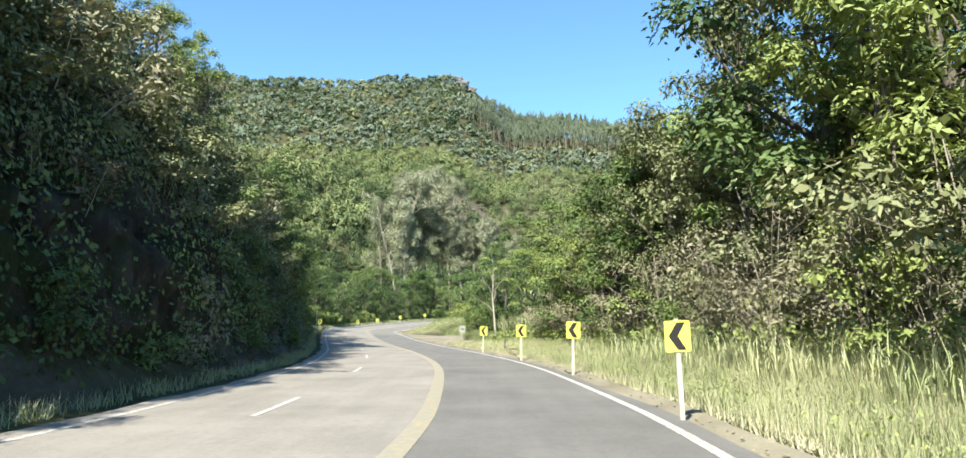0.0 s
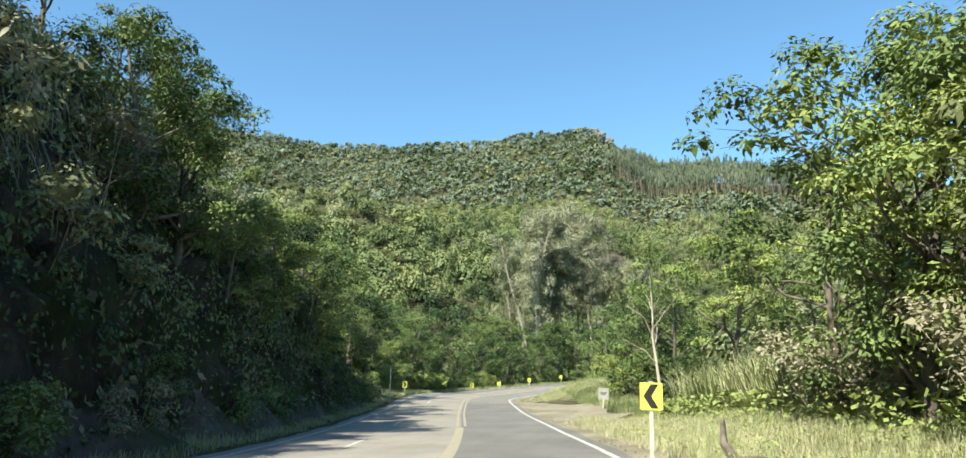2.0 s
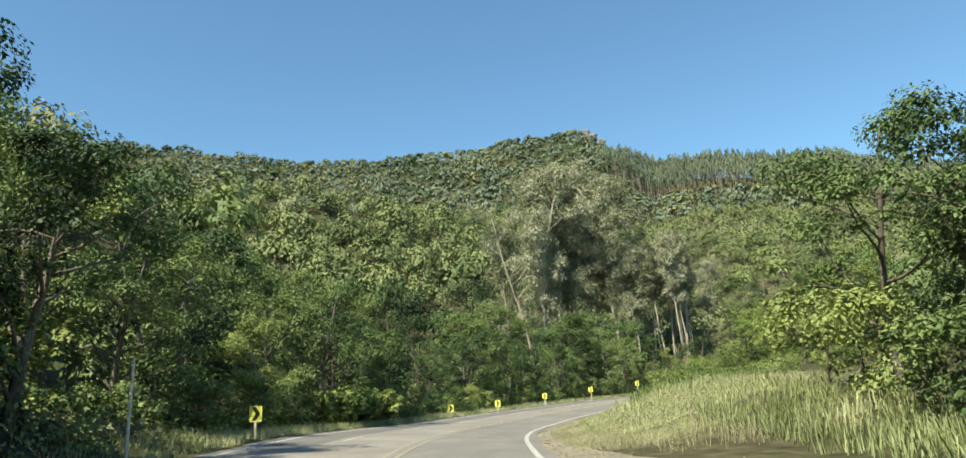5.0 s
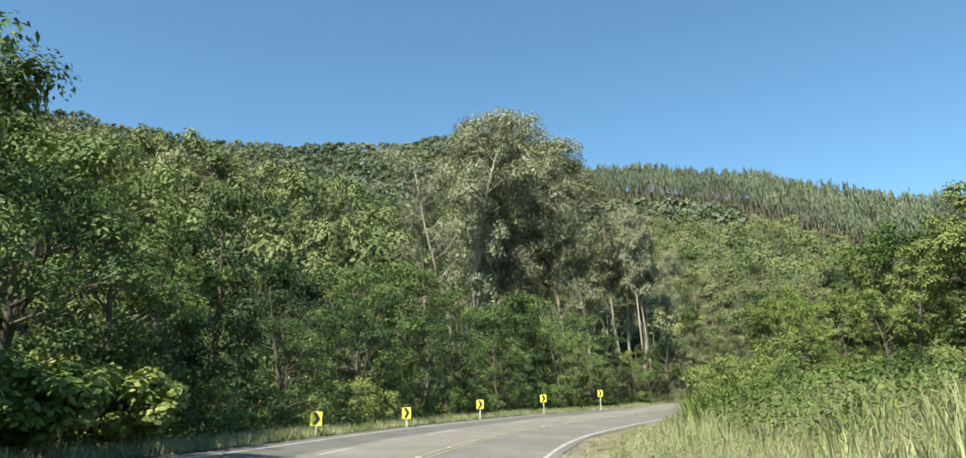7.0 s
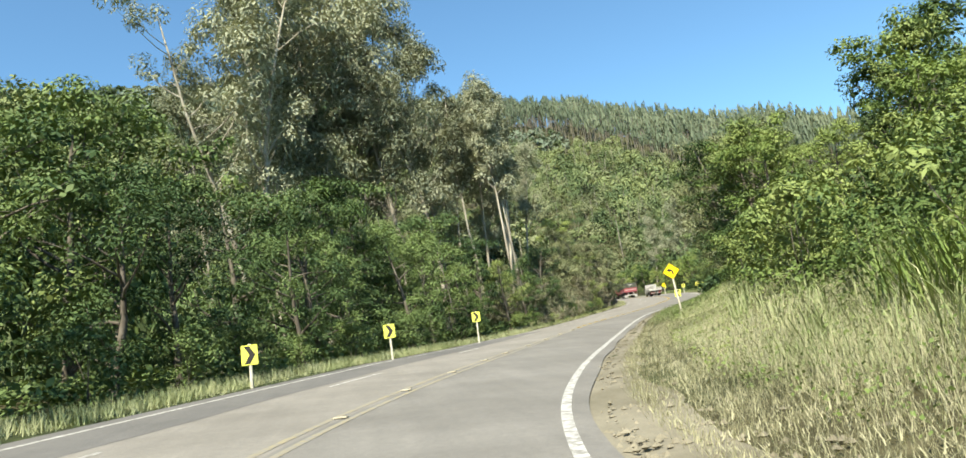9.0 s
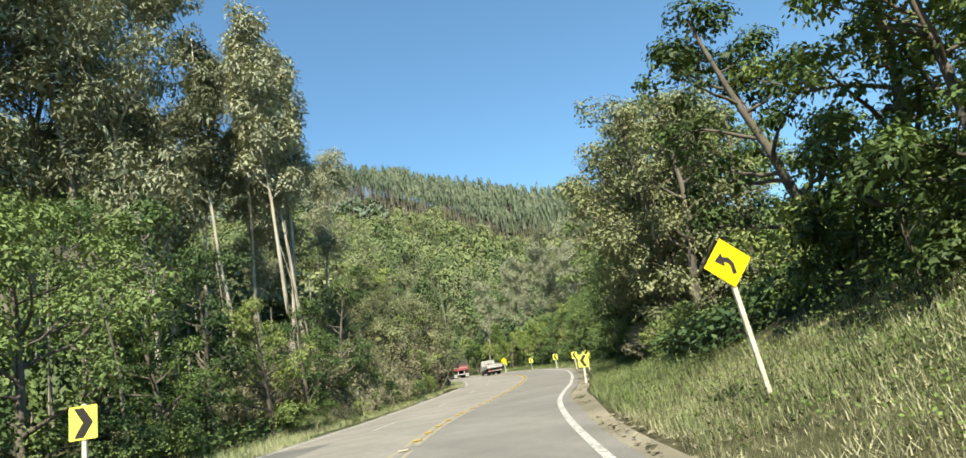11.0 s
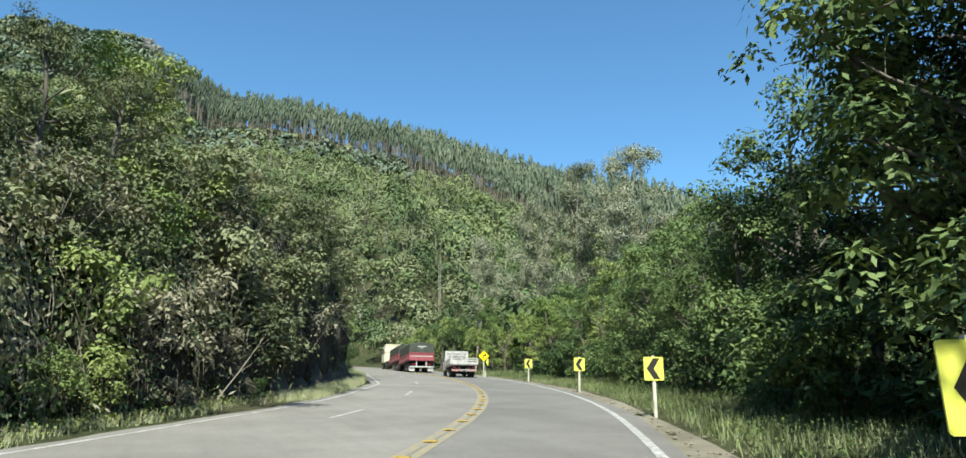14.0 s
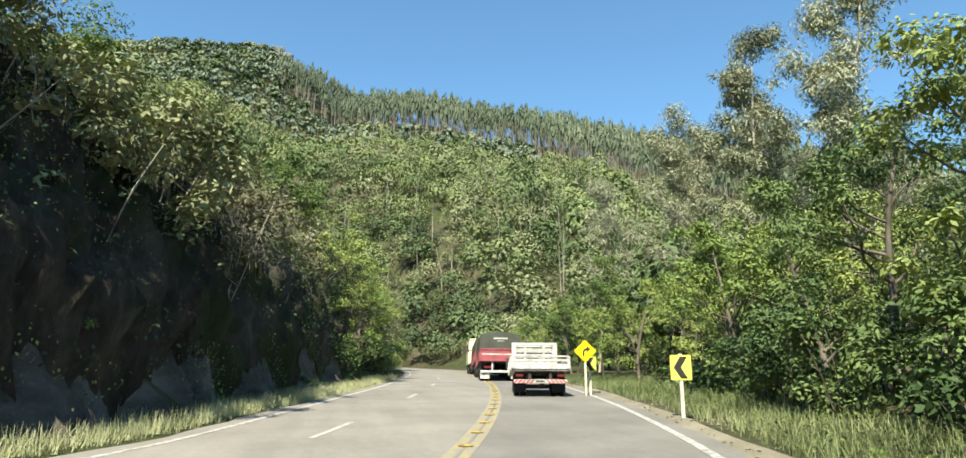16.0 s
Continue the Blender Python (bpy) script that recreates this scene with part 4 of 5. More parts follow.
# middle slopes
x, y = scatter(-300, 340, 120, 480, 5.4)
row, d = road_coords(x, y)
ok = (np.abs(d) >= 108) & (ridge_distance(x, y, PLANTATION) > 62)
x, y = x[ok], y[ok]
ok = ~hidden(x, y, land(x, y) + 9)
x, y = x[ok], y[ok]
forest("slope_forest", "dense green forest on the valley's slopes", x, y, 4.1, 5.6, NEAR_T, M_FOREST)
# the mountain
x, y = scatter(-560, 330, 480, 740, 5.4)
ok = (ridge_distance(x, y, PLANTATION) > 62) | (x < plantation_edge(y))
x, y = x[ok], y[ok]
z = land(x, y)
ok = ~hidden(x, y, z + 9)
forest("mountain_forest", "distant forest covering the mountain, haze in its leaf colour", x[ok], y[ok], 3.9, 4.8, MID_T, M_FAR)
# eucalyptus plantation along the ridge, with bare pale stems
x, y = scatter(-40, 320, 320, 720, 4.4)
ok = (ridge_distance(x, y, PLANTATION) <= 62) & (x >= plantation_edge(y))
x, y = x[ok], y[ok]
z = land(x, y)
ok = ~hidden(x, y, z + 18)
x, y = x[ok], y[ok]
z = land(x, y)
tall = RNG.uniform(17, 25, len(x))
low = RNG.uniform(0.2, 0.5, len(x))
stems = np.zeros((len(x), 3, 4, 3))
for j in range(3):
    a0, a1 = 2 * math.pi * j / 3, 2 * math.pi * (j + 1) / 3
    for n, (a, t, r) in enumerate(((a0, 0, 0.17), (a1, 0, 0.17), (a1, 0.9, 0.09), (a0, 0.9, 0.09))):
        stems[:, j, n] = np.stack([x + math.cos(a) * r, y + math.sin(a) * r, z - 0.3 + tall * t], -1)
ob = mesh_part("plantation_trunks", poly_mesh("plantation_trunks", stems.reshape(-1, 3), 4), M_BARK_GREY)
tagged(ob, "rows of pale slender eucalyptus trunks on the ridge", "forest", kind="stuff")
chunks = []
for i in range(len(x)):
    q = TALL_T[i % 5]
    t = tall[i]
    chunks.append((q * np.array([2.4, 2.4, t * (1 - low[i]) * 0.85]) + np.array([x[i], y[i], z[i] + t * low[i]])).reshape(-1, 3))
ob = mesh_part("plantation_crowns", poly_mesh("plantation_crowns", np.vstack(chunks), 4), M_PLANTED)
tagged(ob, "grey-green crowns of the eucalyptus plantation on the ridge", "forest", kind="stuff")


def thin_stems(name, label, sx_, sy_, low_, high_, r0):
    n = len(sx_)
    sz = land(sx_, sy_)
    h_ = RNG.uniform(low_, high_, n)
    lx, ly_ = RNG.normal(size=n) * 0.09 * h_, RNG.normal(size=n) * 0.09 * h_
    v = np.zeros((n, 2, 4, 4, 3))
    for seg in range(2):
        for j in range(4):
            a0, a1 = math.pi / 2 * j, math.pi / 2 * (j + 1)
            for q, (a_, t) in enumerate(((a0, seg * 0.5), (a1, seg * 0.5), (a1, seg * 0.5 + 0.5), (a0, seg * 0.5 + 0.5))):
                r = r0 * (1 - 0.65 * t)
                v[:, seg, j, q] = np.stack([sx_ + lx * t * t + math.cos(a_) * r, sy_ + ly_ * t * t + math.sin(a_) * r, sz - 0.2 + h_ * t], -1)
    ob_ = mesh_part(name, poly_mesh(name, v.reshape(-1, 3), 4), M_BARK_GREY)
    tagged(ob_, label, "tree stems", kind="stuff")


tx_, ty_ = scatter(5, 34, -6, 44, 1.5)
td = road_coords(tx_, ty_)[1]
tk = (td > 10.2) & (td < 24)
thin_stems("thin_stems", "many thin pale stems in the roadside wood", tx_[tk], ty_[tk], 3.5, 8.5, 0.04)
tx_, ty_ = scatter(-26, 6, 172, 198, 3.4)
td = road_coords(tx_, ty_)[1]
tk = (td < -9.5) & (td > -24)
thin_stems("thin_stems", "thin pale stems among the eucalyptus trees", tx_[tk], ty_[tk], 5, 11, 0.06)
tx_, ty_ = scatter(-10, 190, 250, 520, 9.0)
tk = np.abs(road_coords(tx_, ty_)[1]) > 26
thin_stems("pale_trunks", "scattered pale trunks standing out of the slope forest", tx_[tk], ty_[tk], 7, 13, 0.13)


# ---- grass and creepers ----
def blade_mesh(name, v):
    """Bent blades: a quad and a pointed tip on five vertices each."""
    n = len(v)
    me = bpy.data.meshes.new(name)
    me.vertices.add(n * 5)
    me.vertices.foreach_set("co", np.ascontiguousarray(v, dtype=np.float32).ravel())
    loops = (np.arange(n)[:, None] * 5 + np.array([0, 1, 2, 3, 3, 2, 4])[None, :]).astype(np.int32)
    me.loops.add(n * 7)
    me.loops.foreach_set("vertex_index", loops.ravel())
    me.polygons.add(n * 2)
    me.polygons.foreach_set("loop_start", (np.arange(n)[:, None] * 7 + np.array([0, 4])[None, :]).astype(np.int32).ravel())
    me.update(calc_edges=True)
    return me


def blades(name, label, x, y, high, wide, mat, lean=0.35, base=None):
    n = len(x)
    z = land(x, y) if base is None else base
    a = RNG.uniform(0, 2 * math.pi, n)
    h = high * RNG.uniform(0.5, 1.3, n)
    b = RNG.uniform(0.15, 1.0, n) * lean
    sx, sy = np.cos(a + 1.57) * wide / 2, np.sin(a + 1.57) * wide / 2
    mx, my = x + np.cos(a) * h * b * 0.35, y + np.sin(a) * h * b * 0.35
    tx, ty = x + np.cos(a) * h * b, y + np.sin(a) * h * b
    v = np.stack([np.stack([x - sx, y - sy, z - 0.03], -1), np.stack([x + sx, y + sy, z - 0.03], -1),
                  np.stack([mx + sx * 0.8, my + sy * 0.8, z + h * 0.6], -1), np.stack([mx - sx * 0.8, my - sy * 0.8, z + h * 0.6], -1),
                  np.stack([tx, ty, z + h * (1 - 0.35 * b)], -1)], 1)
    if high < 0.4:
        v[:, 2:4] = v[:, 4:5] + (v[:, [1, 0]] - v[:, [1, 0]].mean(1, keepdims=True)) * 0.25
        ob = mesh_part(name, poly_mesh(name, v[:, :4].reshape(-1, 3), 4), mat)
    else:
        ob = mesh_part(name, blade_mesh(name, v), mat)
    tagged(ob, label, "grass", kind="stuff")


def verge(y0, y1, d0, d1, n, clump=0.35):
    """Random places in clumps on a band beside the road."""
    s0, s1 = np.interp([y0, y1], LINE[:, 1], ys)
    m = max(1, n // 14)
    cs, cd = RNG.uniform(s0, s1, m), d0 + (d1 - d0) * RNG.uniform(0, 1, m)
    k_ = RNG.integers(0, m, n)
    s, d_ = cs[k_] + RNG.normal(size=n) * clump, cd[k_] + RNG.normal(size=n) * clump
    if d0 > 0:
        d_ = np.maximum(d_, d0 + RNG.uniform(0, 0.3, n))
    else:
        d_ = np.minimum(d_, d0 - RNG.uniform(0, 0.3, n))
    px = np.interp(s, ys, LINE[:, 0]) + np.interp(s, ys, SIDE[:, 0]) * d_
    py = np.interp(s, ys, LINE[:, 1]) + np.interp(s, ys, SIDE[:, 1]) * d_
    return px, py


G = "tall green and straw-coloured grass on the roadside"
blades("roadside_grass", G, *verge(-2, 54, 4.9, 11, 90000, 0.6), 0.36, 0.006, M_GRASS, 1.1)
blades("roadside_grass", "high seeding grass round the sign posts", *verge(0, 24, 5.6, 10.5, 9000, 0.5), 0.55, 0.005, M_STRAW, 1.0)
blades("roadside_grass", "high green grass round the sign posts", *verge(0, 30, 4.8, 10, 24000, 0.45), 0.48, 0.006, M_GRASS, 1.1)
blades("roadside_grass", "broad-leaved cane grass in clumps", *verge(2, 34, 6.6, 9.4, 2200, 0.22), 1.05, 0.024, M_GRASS, 1.0)
blades("roadside_grass", "short dry grass at the road's edge", *verge(-2, 60, 4.5, 8.5, 22000), 0.34, 0.014, M_STRAW, 0.8)
blades("roadside_grass", G, *verge(54, 92, 8.6, 13, 12000), 0.6, 0.02, M_GRASS, 0.95)
blades("roadside_grass", "pale seeding grass on the bank", *verge(88, 150, 5.4, 9.0, 16000, 0.5), 0.36, 0.005, M_STRAW, 1.2)
blades("roadside_grass", "seeding grass higher on the bank", *verge(94, 142, 6.4, 17, 34000, 0.5), 0.62, 0.004, M_STRAW, 1.3)
blades("roadside_grass", "high green grass on the mound", *verge(94, 138, 7.0, 18, 44000, 0.6), 0.5, 0.006, M_GRASS, 1.5)
blades("roadside_grass", G, *verge(86, 166, 6.4, 17, 64000, 0.5), 0.36, 0.007, M_GRASS, 1.05)
blades("roadside_grass", "short dry grass at the road's edge", *verge(88, 166, 4.6, 7.4, 60000, 0.5), 0.2, 0.006, M_STRAW, 1.0)
blades("roadside_grass", "broad-leaved cane grass in clumps", *verge(98, 150, 7.6, 14, 3600, 0.2), 0.9, 0.022, M_GRASS, 1.0)
blades("roadside_grass", "high bright cane grass in a clump on the bank", *verge(125, 137, 8.6, 10.6, 1500, 0.35), 1.35, 0.03, M_LEAF_LIGHT, 1.2)
blades("roadside_grass", "mat of short dry grass on the bank", *verge(92, 166, 4.7, 11, 52000, 0.7), 0.13, 0.022, M_STRAW, 1.7)
blades("roadside_grass", "mat of short dry grass on the verge", *verge(-2, 50, 4.6, 10, 36000, 0.7), 0.13, 0.022, M_STRAW, 1.7)
blades("roadside_grass", "tall cane grass on the mound", *verge(48, 60, 9.6, 14, 7000, 0.3), 2.1, 0.042, M_GRASS, 0.9)
blades("roadside_grass", G, *verge(160, 262, 4.7, 8.5, 36000), 0.33, 0.016, M_GRASS, 0.95)
blades("roadside_grass", "green grass strip below the cutting", *verge(-4, 90, -6.0, -8.0, 16000), 0.3, 0.018, M_GRASS, 0.95)
blades("roadside_grass", "green grass strip beside the road", *verge(88, 176, -5.9, -8.4, 26000), 0.36, 0.018, M_GRASS, 0.95)
blades("roadside_grass", "green grass strip below the cutting", *verge(176, 212, -7.1, -9.4, 14000), 0.28, 0.013, M_GRASS, 0.95)
blades("roadside_grass", "green grass strip below the cutting", *verge(212, 265, -5.8, -7.6, 30000), 0.36, 0.011, M_GRASS, 0.95)


def creepers(name, label, y0, y1, d0, d1, n, size, mat, hang=0.5):
    px, py = verge(y0, y1, d0, d1, n, 0.55)
    pz = land(px, py)
    e = 0.25
    nx, ny = (pz - land(px + e, py)) / e, (pz - land(px, py + e)) / e
    nrm = np.stack([nx, ny, np.ones(n)], -1)
    nrm /= np.linalg.norm(nrm, axis=1)[:, None]
    p = np.stack([px, py, pz], -1) + nrm * RNG.uniform(0.05, hang, n)[:, None]
    nn = nrm + RNG.normal(size=(n, 3)) * 0.55
    nn /= np.linalg.norm(nn, axis=1)[:, None]
    t = RNG.normal(size=(n, 3)) + np.array([0, 0, -0.8])
    t -= nn * (t * nn).sum(1)[:, None]
    t /= np.linalg.norm(t, axis=1)[:, None]
    b = np.cross(nn, t)
    L = size * RNG.uniform(0.5, 1.4, n)[:, None]
    q = np.stack([p - t * L * 0.5, p + b * L * 0.3, p + t * L * 0.5, p - b * L * 0.3], 1)
    ob = mesh_part(name, poly_mesh(name, q.reshape(-1, 3), 4), mat)
    tagged(ob, label, "creeper", kind="stuff")


def rock_cutting(y0, y1, d0, d1, along_step, rows_up, jut):
    """Broken rock standing out of the bank: blocks, ledges and cracks."""
    s0, s1 = np.interp([y0, y1], LINE[:, 1], ys)
    s = np.arange(s0, s1, along_step)
    u = np.linspace(0, 1, rows_up)
    S, U = np.meshgrid(s, u)
    fs = S.ravel()
    d_ = d0 + (d1 - d0) * U.ravel() - (left_width(np.interp(fs, ys, LINE[:, 1])) - 5.2)
    nx, ny = np.interp(fs, ys, SIDE[:, 0]), np.interp(fs, ys, SIDE[:, 1])
    px = np.interp(fs, ys, LINE[:, 0]) + nx * d_
    py = np.interp(fs, ys, LINE[:, 1]) + ny * d_
    pz = land(px, py)
    out = np.zeros((len(px), 3))
    for i in range(len(px)):
        p = Vector((px[i], py[i], pz[i]))
        cell = noise.voronoi(Vector((p.x * 0.55, p.y * 0.55, p.z * 0.8)))[0]
        big = noise.noise(p * 0.22)
        fine_ = noise.turbulence(p * 1.6, 4, True)
        block = noise.voronoi(Vector((p.x * 1.1, p.y * 1.1, p.z * 1.7)))[1][0]
        chip = noise.voronoi(Vector((p.x * 2.6, p.y * 2.6, p.z * 3.4)))[1][0]
        fade = min(1.0, 6 * U.ravel()[i], 6 * (1 - U.ravel()[i])) * min(1.0, (fs[i] - s0) / 3 + 0.01, (s1 - fs[i]) / 3)
        k_ = jut * (0.3 + 0.6 * big + 0.3 * min(0.6, cell[1] - cell[0]) + 0.25 * fine_ + 0.55 * noise.noise(block * 5.3) + 0.4 * noise.noise(chip * 7.7) + 0.16 * noise.noise(p * 5.5)) * fade - 0.25 * (1 - fade)
        out[i] = (p.x + nx[i] * k_, p.y + ny[i] * k_, p.z + 0.3 * k_ + 0.2 * noise.noise(p * 0.7))
    ob = mesh_part("rock_cutting", grid_mesh("rock_cutting", out.reshape(*S.shape, 3), False), M_ROCK)
    tagged(ob, "dark mossy broken rock face of the road cutting", "rock face", kind="structure")
    return np.hstack([out, np.stack([nx, ny], -1), U.reshape(-1, 1)])


def drape(name, label, face, u0, u1, n, size, mat, patch=0.5, hang=0.45, slim=0.3):
    """Leaves of creepers and ferns in uneven patches on a rock face, hanging outwards and down."""
    f = face[(face[:, 5] >= u0) & (face[:, 5] <= u1)]
    seeds = f[RNG.integers(0, len(f), max(4, n // 60))]
    k_ = RNG.integers(0, len(seeds), n)
    near = seeds[k_]
    p = near[:, :3] + RNG.normal(size=(n, 3)) * patch * np.array([1, 1, 1.3]) * RNG.uniform(0.5, 1.4, len(seeds))[k_][:, None]
    # back onto the face: keep the offset within the face's plane, then push out
    out_ = np.stack([near[:, 3], near[:, 4], np.full(n, 0.45)], -1)
    out_ /= np.linalg.norm(out_, axis=1)[:, None]
    p = p - out_ * (((p - near[:, :3]) * out_).sum(1)[:, None] * 0.8) + out_ * RNG.uniform(0.0, hang, n)[:, None]
    nn = out_ + RNG.normal(size=(n, 3)) * 0.6
    nn /= np.linalg.norm(nn, axis=1)[:, None]
    t = RNG.normal(size=(n, 3)) * 0.7 + np.array([0, 0, -1.0])
    t -= nn * (t * nn).sum(1)[:, None]
    t /= np.linalg.norm(t, axis=1)[:, None]
    b = np.cross(nn, t)
    L = size * RNG.uniform(0.5, 1.5, n)[:, None]
    q = np.stack([p - t * L * 0.5, p + b * L * slim, p + t * L * 0.5, p - b * L * slim], 1)
    ob = mesh_part(name, poly_mesh(name, q.reshape(-1, 3), 4), mat)
    tagged(ob, label, "creeper", kind="stuff")


face_a = rock_cutting(-8, 90, -7.0, -15, 0.27, 54, 1.0)
face_b = rock_cutting(184, 258, -7.0, -12.0, 0.22, 50, 0.8)
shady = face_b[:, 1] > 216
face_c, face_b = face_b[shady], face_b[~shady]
# dark leaves low, lighter olive above: the bank's shade is put into leaf colour
drape("creepers", "creepers and ferns low on the rock, leaf colour darkened for shade", face_a, 0.02, 0.55, 30000, 0.14, M_LEAF_DARK)
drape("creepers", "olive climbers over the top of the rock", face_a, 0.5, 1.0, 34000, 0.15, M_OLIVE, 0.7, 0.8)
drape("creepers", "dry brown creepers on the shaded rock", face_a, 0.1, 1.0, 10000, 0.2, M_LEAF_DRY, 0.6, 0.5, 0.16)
drape("creepers", "creepers low on the rock face, leaf colour darkened for shade", face_b, 0.02, 0.5, 9000, 0.14, M_LEAF_DARK)
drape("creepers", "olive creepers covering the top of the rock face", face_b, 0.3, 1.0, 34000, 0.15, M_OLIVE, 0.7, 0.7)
# the wall's shade is put into colour: dark leaf materials replace olive here
drape("creepers", "creepers hanging from the top of the rock face, darkened for shade", face_c, 0.65, 1.0, 22000, 0.09, M_LEAF_DARK, 0.6, 0.3)
drape("creepers", "creepers on the rock wall, leaf colour darkened for shade", face_c, 0.02, 0.75, 12000, 0.06, M_LEAF_DARK, 0.5, 0.1)
drape("creepers", "ferns and creepers in patches on the wall, shade in their colour", face_c, 0.05, 0.9, 16000, 0.1, M_SHADE, 0.5, 0.25)
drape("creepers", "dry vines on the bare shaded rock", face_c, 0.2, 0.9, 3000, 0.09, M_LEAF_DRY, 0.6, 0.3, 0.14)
drape("creepers", "dry brown creepers on the rock face", face_b, 0.05, 1.0, 20000, 0.2, M_LEAF_DRY, 0.7, 0.6, 0.14)


def strands(name, label, y0, y1, d0, d1, n, low_, high_, wide, mat, out_=0.6):
    """Dry vines and roots that hang down over the rock."""
    px, py = verge(y0, y1, d0, d1, n, 0.7)
    pz = land(px, py)
    r = road_coords(px, py)[0]
    px, py = px + SIDE[r, 0] * RNG.uniform(0.3, 1.2, n) * out_, py + SIDE[r, 1] * RNG.uniform(0.3, 1.2, n) * out_
    L = RNG.uniform(low_, high_, n)
    a_ = RNG.uniform(0, math.pi, n)
    sx, sy = np.cos(a_) * wide, np.sin(a_) * wide
    ox, oy = SIDE[r, 0] * L * RNG.uniform(0.05, 0.35, n) + RNG.normal(size=n) * 0.12, SIDE[r, 1] * L * RNG.uniform(0.05, 0.35, n) + RNG.normal(size=n) * 0.12
    v = np.stack([np.stack([px - sx, py - sy, pz + 0.4], -1), np.stack([px + sx, py + sy, pz + 0.4], -1),
                  np.stack([px + ox + sx * 0.8, py + oy + sy * 0.8, pz + 0.3 - L * 0.5], -1), np.stack([px + ox - sx * 0.8, py + oy - sy * 0.8, pz + 0.3 - L * 0.5], -1),
                  np.stack([px + ox * 1.1, py + oy * 1.1, pz + 0.2 - L], -1)], 1)
    ob = mesh_part(name, blade_mesh(name, v), mat)
    tagged(ob, label, "creeper", kind="stuff")


strands("hanging_vines", "dry brown vines hanging over the rock face", 182, 262, -9.6, -15, 6000, 0.6, 2.0, 0.012, M_LEAF_DRY)
strands("hanging_vines", "pale bare twigs tangled over the rock face", 182, 240, -8.6, -12, 2600, 0.5, 1.6, 0.007, M_BARK_GREY, 0.9)
strands("hanging_vines", "long dry vines hanging down the shaded wall", 208, 254, -8.8, -10.5, 500, 0.6, 2.2, 0.007, M_LEAF_DRY, 0.5)
strands("hanging_vines", "green vines hanging over the rock face", 182, 262, -10.5, -14, 3500, 0.4, 1.6, 0.008, M_OLIVE)
strands("hanging_vines", "dry vines and roots on the shaded rock face", -6, 90, -9.5, -16, 6000, 0.6, 2.6, 0.012, M_LEAF_DRY)
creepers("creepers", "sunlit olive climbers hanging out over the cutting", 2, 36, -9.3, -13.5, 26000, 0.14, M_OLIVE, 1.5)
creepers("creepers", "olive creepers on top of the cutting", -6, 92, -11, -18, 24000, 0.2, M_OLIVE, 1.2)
# the foot of the cutting gets its shade from the dark leaf colour
creepers("creepers", "creepers and ferns hanging over the rock cutting, darkened for shade", -6, 92, -7.2, -10.5, 12000, 0.16, M_LEAF_DARK, 1.0)
creepers("creepers", "dry brown creepers hanging over the rock cutting", -6, 92, -7.6, -15, 9000, 0.30, M_LEAF_DRY)
creepers("creepers", "brown and green creepers over the rock cutting", 178, 262, -10.5, -16, 12000, 0.18, M_LEAF_DRY, 1.4)
creepers("creepers", "green creepers over the rock cutting", 178, 262, -10.5, -17, 24000, 0.18, M_OLIVE, 1.6)
# M_LEAF_DARK undergrowth carries the shade below the trees in its colour
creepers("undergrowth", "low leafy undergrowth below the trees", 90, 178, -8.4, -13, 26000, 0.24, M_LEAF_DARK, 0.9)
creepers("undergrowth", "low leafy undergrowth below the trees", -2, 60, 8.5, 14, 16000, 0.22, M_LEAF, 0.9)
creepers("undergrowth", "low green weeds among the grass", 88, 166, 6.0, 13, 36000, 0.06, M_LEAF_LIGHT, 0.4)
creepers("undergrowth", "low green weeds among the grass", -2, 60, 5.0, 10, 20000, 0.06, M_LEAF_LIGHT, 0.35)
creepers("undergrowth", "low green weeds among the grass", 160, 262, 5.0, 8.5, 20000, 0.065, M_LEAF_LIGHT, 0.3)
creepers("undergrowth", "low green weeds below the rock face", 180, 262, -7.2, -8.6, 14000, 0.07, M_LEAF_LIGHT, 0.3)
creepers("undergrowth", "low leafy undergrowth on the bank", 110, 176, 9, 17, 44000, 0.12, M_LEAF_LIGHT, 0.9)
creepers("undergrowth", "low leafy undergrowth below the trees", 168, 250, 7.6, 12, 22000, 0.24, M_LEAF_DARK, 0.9)


